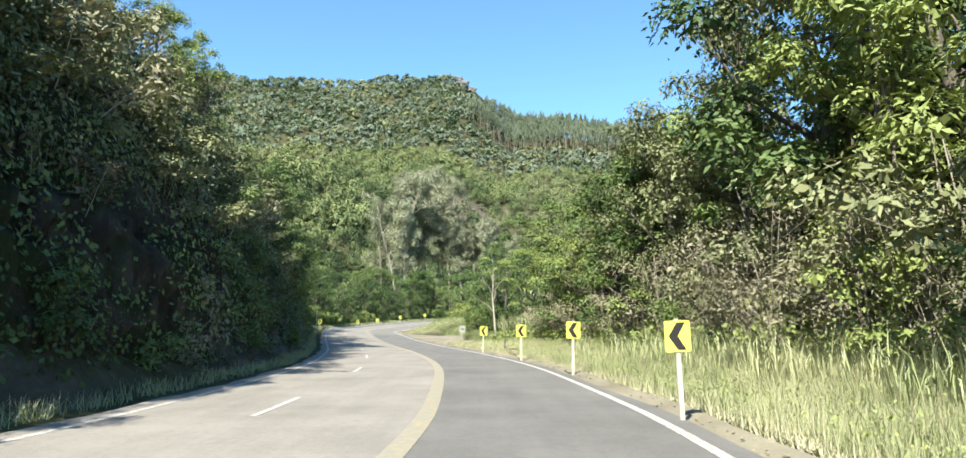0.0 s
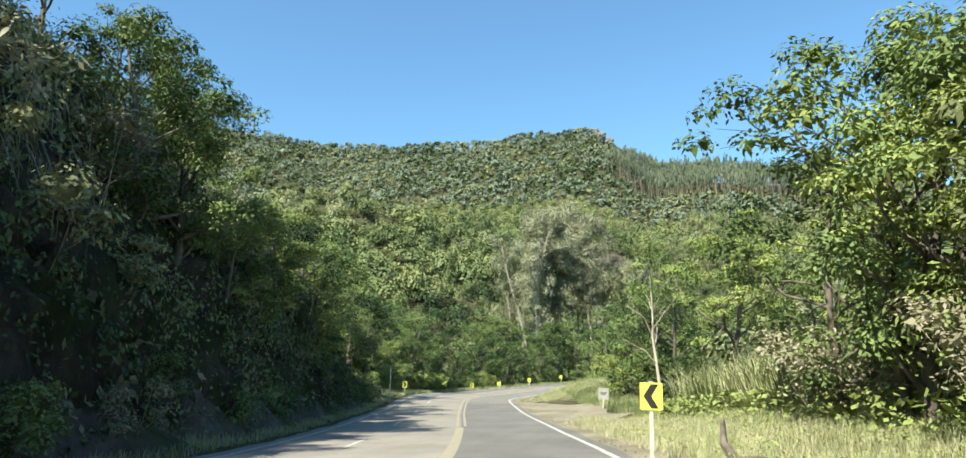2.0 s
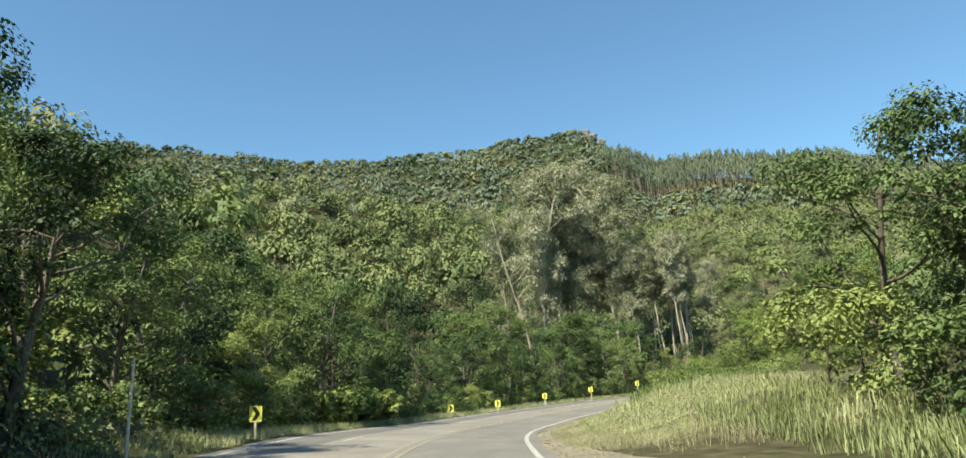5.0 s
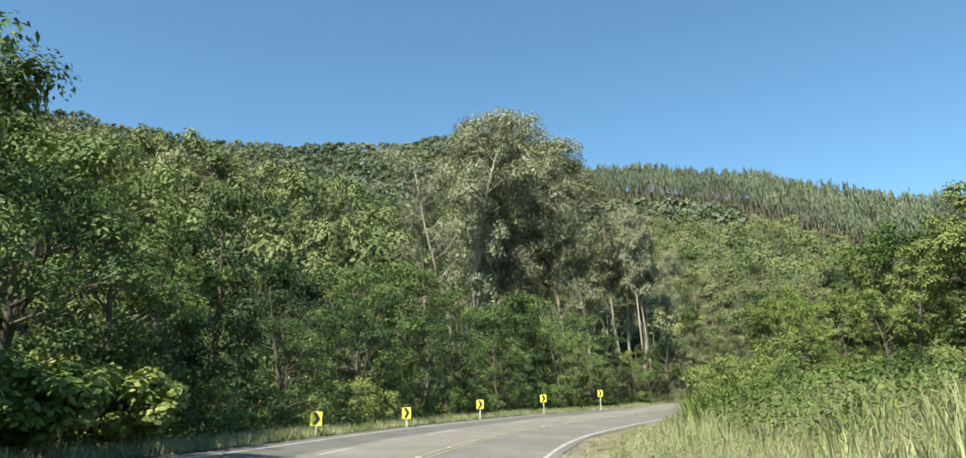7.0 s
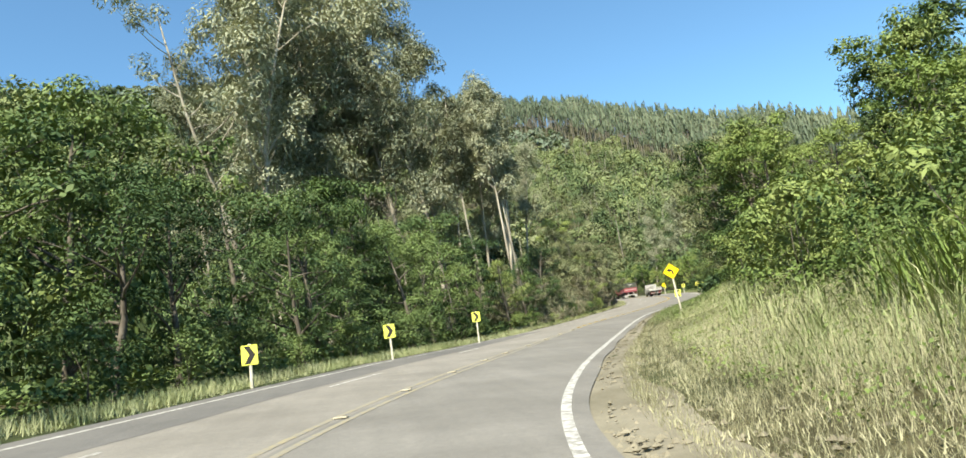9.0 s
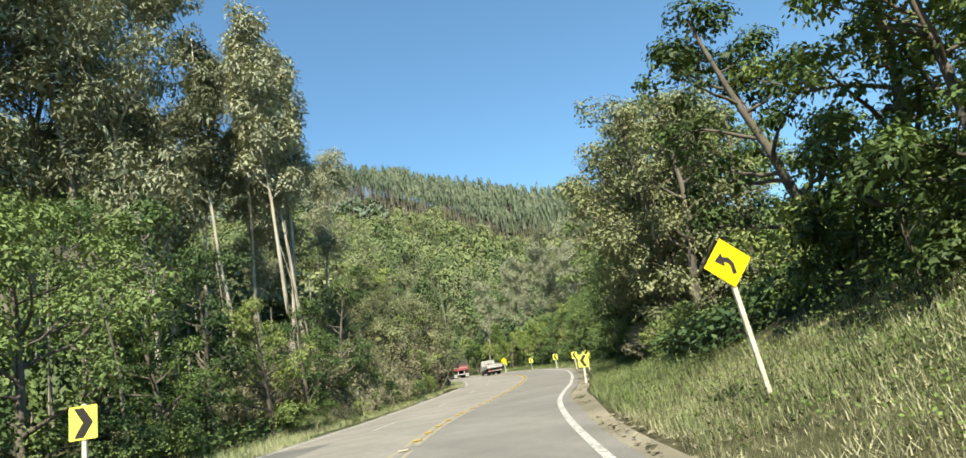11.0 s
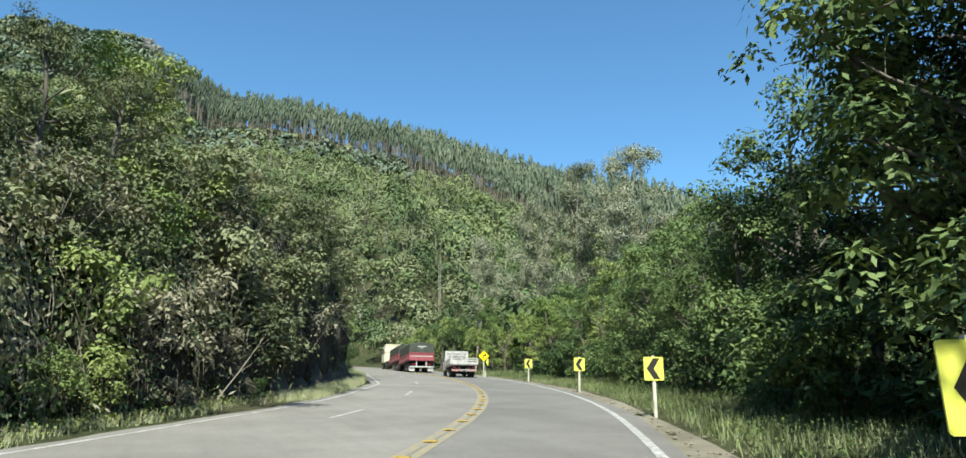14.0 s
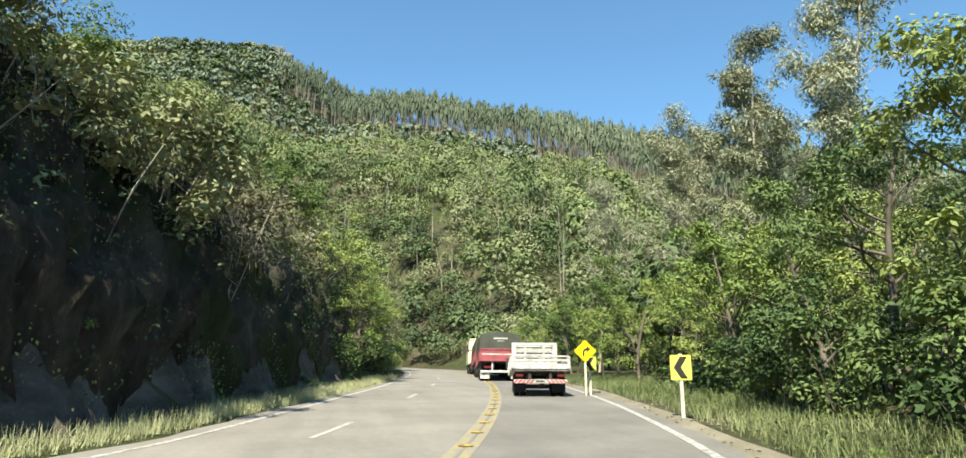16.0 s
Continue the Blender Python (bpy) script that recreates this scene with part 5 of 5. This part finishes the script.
def stones(name, label, y0, y1, d0, d1, n, low_, high_, mat):
    """Loose broken stones lying on the shoulder."""
    px, py = verge(y0, y1, d0, d1, n, 0.5)
    row_, d_ = road_coords(px, py)
    pz = np.maximum(land(px, py) + 0.03, np.where(d_ < RIGHT + 0.75, LINE[row_, 2] - CANT[row_] * d_ - 0.03, -99))
    size = RNG.uniform(low_, high_, n) ** 1.5 / high_ ** 0.5
    base = np.array([(1, 0, 0), (0, 1, 0), (-1, 0, 0), (0, -1, 0), (0, 0, 0.7), (0, 0, -0.5)], float)
    tri = np.array([(0, 1, 4), (1, 2, 4), (2, 3, 4), (3, 0, 4), (1, 0, 5), (2, 1, 5), (3, 2, 5), (0, 3, 5)])
    v = base[None] * (size[:, None, None] * RNG.uniform(0.6, 1.3, (n, 6, 1)))
    a_ = RNG.uniform(0, 6.283, n)[:, None]
    v = np.stack([v[..., 0] * np.cos(a_) - v[..., 1] * np.sin(a_), v[..., 0] * np.sin(a_) + v[..., 1] * np.cos(a_), v[..., 2]], -1)
    v = v + np.stack([px, py, pz], -1)[:, None, :]
    ob = mesh_part(name, poly_mesh(name, v[:, tri].reshape(-1, 3), 3), mat)
    tagged(ob, label, "stones", kind="stuff")


stones("loose_stones", "loose stones and broken asphalt on the shoulder", 84, 168, 4.0, 5.4, 2600, 0.015, 0.07, M_GRAVEL)
stones("loose_stones", "loose stones on the gravel lay-by", -2, 84, 4.0, 6.5, 2600, 0.012, 0.05, M_GRAVEL)
stones("loose_stones", "loose stones at the road's edge", 168, 262, 4.0, 5.0, 1500, 0.012, 0.05, M_GRAVEL)


# ---- signs ----
def sign_post(root, high, mat=M_POST):
    bm = bmesh.new()
    box(bm, -0.04, 0.04, 0.012, 0.085, -0.4, high, 0.008)
    part("post", bm, mat, root)


def flat(name, outline, y0, y1, mat, root, label=""):
    """A sheet of that outline (x, z), standing upright between two depths."""
    bm = bmesh.new()
    f = bm.faces.new([bm.verts.new((x_, y1, z_)) for x_, z_ in outline])
    g = bmesh.ops.extrude_face_region(bm, geom=[f])
    bmesh.ops.translate(bm, verts=[v for v in g["geom"] if isinstance(v, bmesh.types.BMVert)], vec=(0, y0 - y1, 0))
    bmesh.ops.recalc_face_normals(bm, faces=bm.faces)
    return part(name, bm, mat, root, label)


def rounded(w, h, cx, cz, r=0.03, n=4):
    out = []
    for sx, sz, a0 in ((1, 1, 0), (-1, 1, 90), (-1, -1, 180), (1, -1, 270)):
        for i in range(n):
            a = radians(a0 + 90 * i / (n - 1))
            out.append((cx + sx * (w / 2 - r) + r * math.cos(a), cz + sz * (h / 2 - r) + r * math.sin(a)))
    return out


def chevron_sign(way, high=1.25):
    root = new("chevron_sign")
    sign_post(root, high + 0.32)
    panel = flat("panel", rounded(0.48, 0.57, 0, high), -0.006, 0.01, M_SIGN, root)
    s = way
    flat("chevron", [(s * 0.01, high + 0.25), (s * 0.17, high), (s * 0.01, high - 0.25), (s * -0.15, high - 0.25), (s * 0.0, high), (s * -0.15, high + 0.25)][::s],
         -0.012, -0.007, M_BLACK, panel, "black chevron")
    tagged(root, "yellow sign with a black chevron on a pale post", "chevron sign", "bend chevrons")
    return root


SIGN_L, SIGN_R = chevron_sign(-1), chevron_sign(1)


def put_sign(src, used, x, y, z, turn, tilt=0.0, size=1.0):
    m = pose(x, y, z - 1.25 * size, 0, tilt, turn) @ Matrix.Diagonal((size, size, size, 1))
    if used:
        keep_scale = src.scale.copy()
        src.scale = (1, 1, 1)
        copy_thing(src, m)
        src.scale = keep_scale
    else:
        src.matrix_basis = m


for i, (x, y, z, a) in enumerate(((3.09, 11.3, 1.26, 2), (2.88, 23.1, 1.38, 4), (1.75, 33.0, 1.36, 6), (0.0, 43.7, 1.37, 10),
                                  (11.54, 178.6, 6.17, -26), (20.5, 192.2, 7.34, -26), (26.8, 204.1, 8.23, -24), (32.4, 217.2, 9.25, -18), (36.75, 230.9, 10.21, -14), (38.5, 242.0, 11.01, -2))):
    put_sign(SIGN_L, i, x, y, z, a, (-2, 1, 0, 2, 4, -1, 0, 1, 0, 0)[i], (0.85, 0.94, 0.94, 0.94)[i] if i < 4 else 1.0)
for i, (x, y, z, a) in enumerate(((-21.7, 95.3, 2.67, 10), (-22.2, 126.9, 3.12, 2), (-19.85, 135.2, 3.47, -4), (-16.8, 145.4, 4.17, -10), (-12.5, 154.2, 4.82, -16), (-7.2, 164.7, 5.58, -22))):
    put_sign(SIGN_R, i, x, y, z, a, (1, 2, -1, 1, 0, 1)[i])


def diamond_sign(way, x, y, z, turn, tilt):
    root = new("curve_sign")
    sign_post(root, 2.1)
    c, r = 1.75, 0.42
    panel = flat("panel", [(r, c), (0, c + r), (-r, c), (0, c - r)], -0.006, 0.01, M_SIGN_AMBER, root)
    s = way
    arrow = [(s * -0.10, c - 0.2), (s * -0.10, c - 0.02), (s * -0.04, c + 0.08), (s * 0.06, c + 0.11), (s * 0.06, c + 0.19), (s * 0.21, c + 0.07),
             (s * 0.06, c - 0.05), (s * 0.06, c + 0.03), (s * 0.0, c + 0.0), (s * -0.03, c - 0.05), (s * -0.03, c - 0.2)]
    flat("arrow", arrow[::-s], -0.012, -0.007, M_BLACK, panel, "black bent arrow")
    root.matrix_basis = pose(x, y, z, 0, tilt, turn)
    tagged(root, "amber diamond warning sign with a black bend arrow, leaning a little", "warning sign")


diamond_sign(-1, 2.7, 159.1, 4.5, -18, -4)
diamond_sign(1, 38.1, 241.4, 9.7, -10, 0)


def blank_sign():
    root = new("road_sign")
    sign_post(root, 1.3)
    panel = flat("panel", rounded(0.62, 0.72, 0, 0.95), -0.006, 0.01, M_STEEL, root)
    for k_, (w, z_) in enumerate(((0.34, 1.04), (0.40, 0.97), (0.28, 0.89))):
        flat("bar", rounded(w, 0.035, 0, z_, 0.01), -0.010, -0.007, M_BLACK, panel, "faded dark bar")
    root.matrix_basis = pose(-2.2, 74.2, land1(-2.2, 74.2), 0, 4, 10)
    tagged(root, "faded grey sign with worn dark bars on a pale post", "road sign")


blank_sign()
root = new("marker_pole")
bm = bmesh.new()
cyl(bm, (0, 0, -0.3), (0, 0, 2.6), 0.05, 10, 0.035)
part("pole", bm, M_POST, root)
root.matrix_basis = pose(-20.0, 86.1, land1(-20.0, 86.1), 0, 1, 0)
tagged(root, "thin pale pole standing on the grass verge", "pole")


def fallen_branch():
    root = new("fallen_branch")
    g0 = land1(1.35, 41.0)
    at = [(0.0, 2.6, 0.85), (-0.05, 2.2, 0.45), (0.05, 1.4, 0.22), (0.1, 0.2, 0.14), (0.22, -1.2, 0.12), (0.3, -2.6, 0.1), (0.34, -3.6, 0.08)]
    mesh_part("stem", tubes([[(p, r) for p, r in zip(at, (0.05, 0.075, 0.09, 0.1, 0.095, 0.08, 0.05))]], 7), M_BARK, root)
    mesh_part("limb", tubes([[((0.05, 1.4, 0.22), 0.06), ((0.35, 0.9, 0.3), 0.05), ((0.62, 0.2, 0.26), 0.035), ((0.8, -0.6, 0.2), 0.02)]], 6), M_BARK, root)
    root.matrix_basis = pose(1.35, 41.0, g0)
    tagged(root, "dark fallen branch with a broken end lying in the grass", "branch")


fallen_branch()


def crag(x, y, z, size, seed):
    bm = bmesh.new()
    bmesh.ops.create_icosphere(bm, subdivisions=3, radius=1.0)
    for v in bm.verts:
        n = noise.noise(v.co * 1.3 + Vector((seed, 0, 0))) + 0.5 * noise.noise(v.co * 3.1 + Vector((0, seed, 0)))
        v.co = Vector((v.co.x * size, v.co.y * size * 0.7, v.co.z * size * 0.9)) * (1 + 0.5 * n)
    ob = part("crag", bm, M_CRAG)
    ob.matrix_basis = pose(x, y, z)
    tagged(ob, "pale bare rock crag on the mountain top", "rock")


M_CRAG = plain("pale_rock", (0.165, 0.165, 0.158), 0.9, 0, 0.35, 0.15, 0.2)
for x, y, z, s in ((-24, 680, 249, 4.5), (-18, 678, 244, 4.5), (-11, 678, 238, 4)):
    crag(x, y, z, s, x)


# ---- trucks ----
M_WHITE = plain("white_truck_paint", (0.52, 0.51, 0.48), 0.55, 0, 0.5, 5.0)
M_CREAM = plain("cream_cab_paint", (0.66, 0.62, 0.45), 0.4, 0, 0.2, 2.5)
M_RED = plain("red_trailer_paint", (0.30, 0.07, 0.08), 0.6, 0, 0.45, 2.0)
M_TARP = plain("dark_green_tarpaulin", (0.052, 0.058, 0.042), 0.75, 0, 0.35, 1.2)
M_RUBBER = plain("tyre_rubber", (0.025, 0.024, 0.023), 0.85, 0, 0.3, 8)
M_FRAME = plain("dark_chassis_steel", (0.05, 0.046, 0.042), 0.7, 0.3, 0.4, 4)
M_LAMP = plain("red_lamp_glass", (0.13, 0.018, 0.018), 0.25, 0, 0.15, 8)
M_STRIPE = plain("red_reflector", (0.36, 0.05, 0.05), 0.35, 0, 0.15, 8)
M_CHROME = plain("grey_wheel_steel", (0.45, 0.45, 0.44), 0.4, 0.7, 0.3, 6)
M_GLASS = plain("dark_cab_glass", (0.03, 0.035, 0.04), 0.08, 0, 0.1, 3, 0.6)


def wheel(root, x, y, r, w, outer):
    """A wheel on its axle: tyre with a rounded tread, and a dished rim."""
    bm = bmesh.new()
    prof = [(r * 0.62, -w / 2), (r * 0.9, -w / 2), (r, -w * 0.36), (r, w * 0.36), (r * 0.9, w / 2), (r * 0.62, w / 2)]
    rings = []
    for k_ in range(20):
        a = 2 * math.pi * k_ / 20
        rings.append([bm.verts.new((x + o, y + q * math.cos(a), r + q * math.sin(a))) for q, o in prof])
    for k_ in range(20):
        for j in range(len(prof) - 1):
            bm.faces.new((rings[k_][j], rings[k_][j + 1], rings[(k_ + 1) % 20][j + 1], rings[(k_ + 1) % 20][j]))
    bmesh.ops.recalc_face_normals(bm, faces=bm.faces)
    tyre = part("wheel", bm, M_RUBBER, root)
    bm = bmesh.new()
    cyl(bm, (x - w * 0.3, y, r), (x + w * 0.3, y, r), r * 0.63, 18)
    cyl(bm, (x - w * 0.45, y, r), (x + w * 0.45, y, r), r * 0.22, 12)
    part("rim", bm, M_CHROME, tyre)


def boxes(name, items, mat, root, label="", bev=0.012):
    bm = bmesh.new()
    for it in items:
        box(bm, *it, bev)
    return part(name, bm, mat, root, label)


def beside(y, d):
    """A place on the road: the pose of a vehicle that faces along it."""
    r = int(np.argmin(abs(LINE[:, 1] - y)))
    p = LINE[r, :2] + SIDE[r] * d
    return pose(p[0], p[1], LINE[r, 2] - CANT[r] * d + 0.004, 0, 0, math.degrees(math.atan2(-TAN[r, 0], TAN[r, 1])))


def flatbed_truck(m):
    """Light truck: y runs forward from the tailgate."""
    t = new("flatbed_truck")
    L, W = 3.9, 1.04
    bed = boxes("bed", [(-W, W, 0.0, L, 0.92, 1.02)], M_WHITE, t)
    boxes("chassis", [(-0.42, -0.32, 0.1, 5.6, 0.62, 0.9), (0.32, 0.42, 0.1, 5.6, 0.62, 0.9), (-0.9, 0.9, 0.5, 0.6, 0.8, 0.92), (-0.9, 0.9, 1.8, 1.9, 0.8, 0.92),
                      (-0.9, 0.9, 3.0, 3.1, 0.8, 0.92), (-0.85, 0.85, 1.28, 1.42, 0.34, 0.5)], M_FRAME, t)
    for s in (-1, 1):
        boxes("side_gate", [(s * W - 0.03, s * W + 0.03, 0.05, L, 1.04, 1.20), (s * W - 0.03, s * W + 0.03, 0.05, L, 1.25, 1.42)]
              + [(s * W - 0.045, s * W + 0.045, y_, y_ + 0.07, 0.95, 1.44) for y_ in (0.06, 1.3, 2.55, 3.8)], M_WHITE, t)
    gate = boxes("tailgate", [(-W + 0.04, W - 0.04, -0.03, 0.03, 1.04, 1.16), (-W + 0.04, W - 0.04, -0.03, 0.03, 1.24, 1.34)], M_WHITE, t)
    boxes("rail", [(-W, W, -0.05, 0.05, 1.40, 1.46), (-W, W, -0.05, 0.05, 0.98, 1.05), (-W, -W + 0.08, -0.05, 0.04, 0.98, 1.46), (W - 0.08, W, -0.05, 0.04, 0.98, 1.46), (-0.04, 0.04, -0.05, 0.04, 0.98, 1.46)], M_WHITE, gate)
    # slotted headboard behind the cab
    bars = [(-0.78, 0.78, L - 0.04, L + 0.04, 2.16, 2.28), (-0.78, 0.78, L - 0.04, L + 0.04, 1.40, 1.5), (-0.78, -0.62, L - 0.04, L + 0.04, 1.5, 2.16), (0.62, 0.78, L - 0.04, L + 0.04, 1.5, 2.16),
            (-0.36, -0.28, L - 0.04, L + 0.04, 1.5, 2.16), (0.28, 0.36, L - 0.04, L + 0.04, 1.5, 2.16)]
    bars += [(-0.64, 0.64, L - 0.03, L + 0.03, 1.54 + 0.11 * k_, 1.60 + 0.11 * k_) for k_ in range(6)]
    bars = [(b_[0] * 1.2, b_[1] * 1.2, *b_[2:]) for b_ in bars]
    boxes("headboard_panel", [(-0.93, 0.93, L - 0.02, L + 0.02, 1.02, 1.40)], M_FRAME, t, "dark panel", 0.0)
    boxes("bed_floor", [(-W + 0.05, W - 0.05, 0.06, L - 0.06, 1.024, 1.034)], M_FRAME, bed, "dark worn boards", 0.0)
    board = boxes("headboard", bars[1:2], M_WHITE, t, "white slotted headboard", 0.008)
    for k_, bar in enumerate(bars[:1] + bars[2:]):
        boxes("headboard_frame" if k_ < 5 else "slat", [bar], M_WHITE, board, "", 0.006)
    cab = boxes("cab", [(-0.88, 0.88, L + 0.25, L + 1.75, 0.75, 1.5), (-0.82, 0.82, L + 0.3, L + 1.6, 1.5, 2.05)], M_WHITE, t, "white cab", 0.08)
    boxes("rear_window", [(-0.55, 0.55, L + 0.285, L + 0.297, 1.55, 1.92)], M_GLASS, cab, "dark glass", 0.0)
    for s in (-1, 1):
        boxes("mirror", [(s * 1.06 - 0.09, s * 1.06 + 0.09, L + 1.5, L + 1.56, 1.4, 1.75), (min(s * 0.86, s * 1.0), max(s * 0.86, s * 1.0), L + 1.51, L + 1.54, 1.6, 1.64)], M_FRAME, cab)
    bumper = boxes("bumper", [(-0.95, 0.95, -0.02, 0.08, 0.48, 0.62)], M_WHITE, t, "white bumper with red stripes")
    for k_ in range(-6, 7):
        if abs(k_) < 2:
            continue
        x_ = k_ * 0.145
        slant = 0.06 if k_ < 0 else -0.06
        flat("stripe", [(x_ - 0.035 - slant, 0.49), (x_ + 0.035 - slant, 0.49), (x_ + 0.035 + slant, 0.61), (x_ - 0.035 + slant, 0.61)], -0.027, -0.022, M_STRIPE, bumper)
    boxes("plate", [(-0.2, 0.2, -0.035, -0.023, 0.49, 0.61)], M_STEEL, bumper, "plain grey plate", 0.0)
    boxes("plate_bar", [(-0.15, 0.15, -0.042, -0.037, 0.53, 0.58)], M_BLACK, bumper, "dark bar", 0.0)
    for s in (-1, 1):
        boxes("tail_lamp", [(s * 0.74 - 0.13, s * 0.74 + 0.13, 0.0, 0.07, 0.71, 0.80)], M_LAMP, t, "red tail lamp", 0.01)
        boxes("mudflap", [(s * 0.72 - 0.24, s * 0.72 + 0.24, 0.85, 0.87, 0.2, 0.75)], M_RUBBER, t, "", 0.0)
        for o in (0.58, 0.82):
            wheel(t, s * o, 1.35, 0.38, 0.2, s)
        wheel(t, s * 0.78, L + 0.95, 0.38, 0.22, s)
    t.matrix_basis = m
    tagged(t, "small white flatbed truck with slotted headboard, empty bed", "truck")


def grain_trailer(m, tail, label):
    t = new("grain_trailer")
    L, W = 7.6, 1.25
    boxes("floor_frame", [(-W, W, 0.1, L, 1.12, 1.26), (-0.5, -0.36, 0.2, L, 0.8, 1.12), (0.36, 0.5, 0.2, L, 0.8, 1.12)], M_FRAME, t)
    for s in (-1, 1):
        side = boxes("side_board", [(s * W - 0.03, s * W + 0.03, 0.0, L, 1.26, 1.98)], M_RED, t)
        for y_ in (0.0, 1.5, 3.0, 4.5, 6.0, L - 0.1):
            boxes("board_post", [(s * W - 0.05, s * W + 0.05, y_, y_ + 0.1, 1.22, 2.0)], M_RED, side)
        boxes("side_stripe", [(min(s * (W + 0.032), s * (W + 0.038)), max(s * (W + 0.032), s * (W + 0.038)), 0.2, L - 0.2, 1.44, 1.5)], M_WHITE, side, "pale stripe", 0.0)
    gate = boxes("tailgate", [(-W, W, -0.05, 0.02, 1.26, 1.98), (-W, W, -0.09, 0.0, 1.2, 1.30), (-W, W, -0.09, 0.0, 1.9, 2.0)], M_RED, t)
    boxes("gate_stripe", [(-W + 0.1, W - 0.1, -0.058, -0.052, 1.60, 1.68)], M_WHITE, gate, "pale stripe", 0.0)
    # tarpaulin: a soft hipped cover, sagging between the hoops
    bm = bmesh.new()
    rows_ = []
    for k_ in range(17):
        y_ = -0.02 + (L + 0.02) * k_ / 16
        sag = -0.06 * abs(math.sin(k_ * math.pi / 4)) ** 0.5
        top = 3.02 + (0.06 if 0 < k_ < 16 else -0.04) + sag * 0.4
        sec = [(-W - 0.04, 1.94), (-W - 0.02 - sag * 0.3, 2.4), (-W + 0.03, 2.86), (-W + 0.35, top - 0.06), (0, top), (W - 0.35, top - 0.06), (W - 0.03, 2.86), (W + 0.02 + sag * 0.3, 2.4), (W + 0.04, 1.94)]
        rows_.append([bm.verts.new((x_, y_, z_)) for x_, z_ in sec])
    for p, q in zip(rows_[:-1], rows_[1:]):
        for i in range(len(p) - 1):
            bm.faces.new((p[i], p[i + 1], q[i + 1], q[i]))
    bm.faces.new(rows_[0])
    bm.faces.new(rows_[-1][::-1])
    bmesh.ops.recalc_face_normals(bm, faces=bm.faces)
    tarp = part("tarpaulin", bm, M_TARP, t, "dark green tarpaulin with pale lettering bars")
    if tail:
        boxes("lettering_bar", [(-0.42, 0.46, -0.032, -0.024, 2.58, 2.66)], M_WHITE, tarp, "pale bar", 0.0)
        boxes("lettering_bar", [(-0.2, 0.24, -0.032, -0.024, 2.44, 2.48)], M_WHITE, tarp, "pale bar", 0.0)
        bump_ = boxes("bumper", [(-W + 0.02, W - 0.02, 0.0, 0.1, 0.52, 0.66)], M_WHITE, t, "white bumper")
        for s in (-1, 1):
            boxes("tail_lamp", [(s * 0.8 - 0.22, s * 0.8 + 0.22, -0.012, 0.02, 0.80, 0.92)], M_LAMP, bump_, "red tail lamp", 0.0)
            boxes("bracket", [(s * 0.5 - 0.05, s * 0.5 + 0.05, 0.02, 0.1, 0.6, 1.2)], M_WHITE, t, "white upright")
            boxes("mudflap", [(s * 0.95 - 0.28, s * 0.95 + 0.28, 0.14, 0.17, 0.16, 0.62)], M_WHITE, t, "pale mudflap", 0.0)
    for s in (-1, 1):
        for y_ in (0.9, 2.15, 3.4):
            for o in (0.78, 1.08):
                wheel(t, s * o, y_, 0.5, 0.26, s)
    t.matrix_basis = m
    tagged(t, label, "trailer", "grain truck trailers")


def tractor(m):
    t = new("truck_tractor")
    boxes("chassis", [(-0.5, -0.36, -2.6, 2.8, 0.7, 0.98), (0.36, 0.5, -2.6, 2.8, 0.7, 0.98)], M_FRAME, t)
    cab = boxes("cab", [(-1.24, 1.24, 0.7, 2.9, 0.9, 2.1), (-1.2, 1.2, 0.75, 2.8, 2.1, 3.0)], M_CREAM, t, "", 0.09)
    boxes("windscreen", [(-1.05, 1.05, 2.79, 2.815, 2.12, 2.8)], M_GLASS, cab, "dark glass", 0.0)
    boxes("air_deflector", [(-1.15, 1.15, 0.8, 2.2, 3.0, 3.22)], M_CREAM, cab, "", 0.08)
    for s in (-1, 1):
        boxes("side_window", [(min(s * 1.235, s * 1.205), max(s * 1.235, s * 1.205), 1.6, 2.6, 2.12, 2.75)], M_GLASS, cab, "dark glass", 0.0)
        boxes("mirror", [(s * 1.45 - 0.12, s * 1.45 + 0.12, 2.55, 2.65, 1.9, 2.5), (min(s * 1.2, s * 1.4), max(s * 1.2, s * 1.4), 2.58, 2.62, 2.2, 2.26)], M_FRAME, cab)
        wheel(t, s * 1.05, 2.2, 0.5, 0.28, s)
        for y_ in (-0.3, -1.6):
            for o in (0.78, 1.08):
                wheel(t, s * o, y_, 0.5, 0.26, s)
    t.matrix_basis = m
    tagged(t, "cream-coloured cab-over truck tractor on the road", "truck")


flatbed_truck(beside(240.9, 1.58))
grain_trailer(beside(258.6, 0.85), True, "rear red grain trailer under a dark green tarpaulin")
grain_trailer(beside(266.8, 0.9), False, "front red grain trailer under a dark green tarpaulin")
tractor(beside(278.0, 0.95))
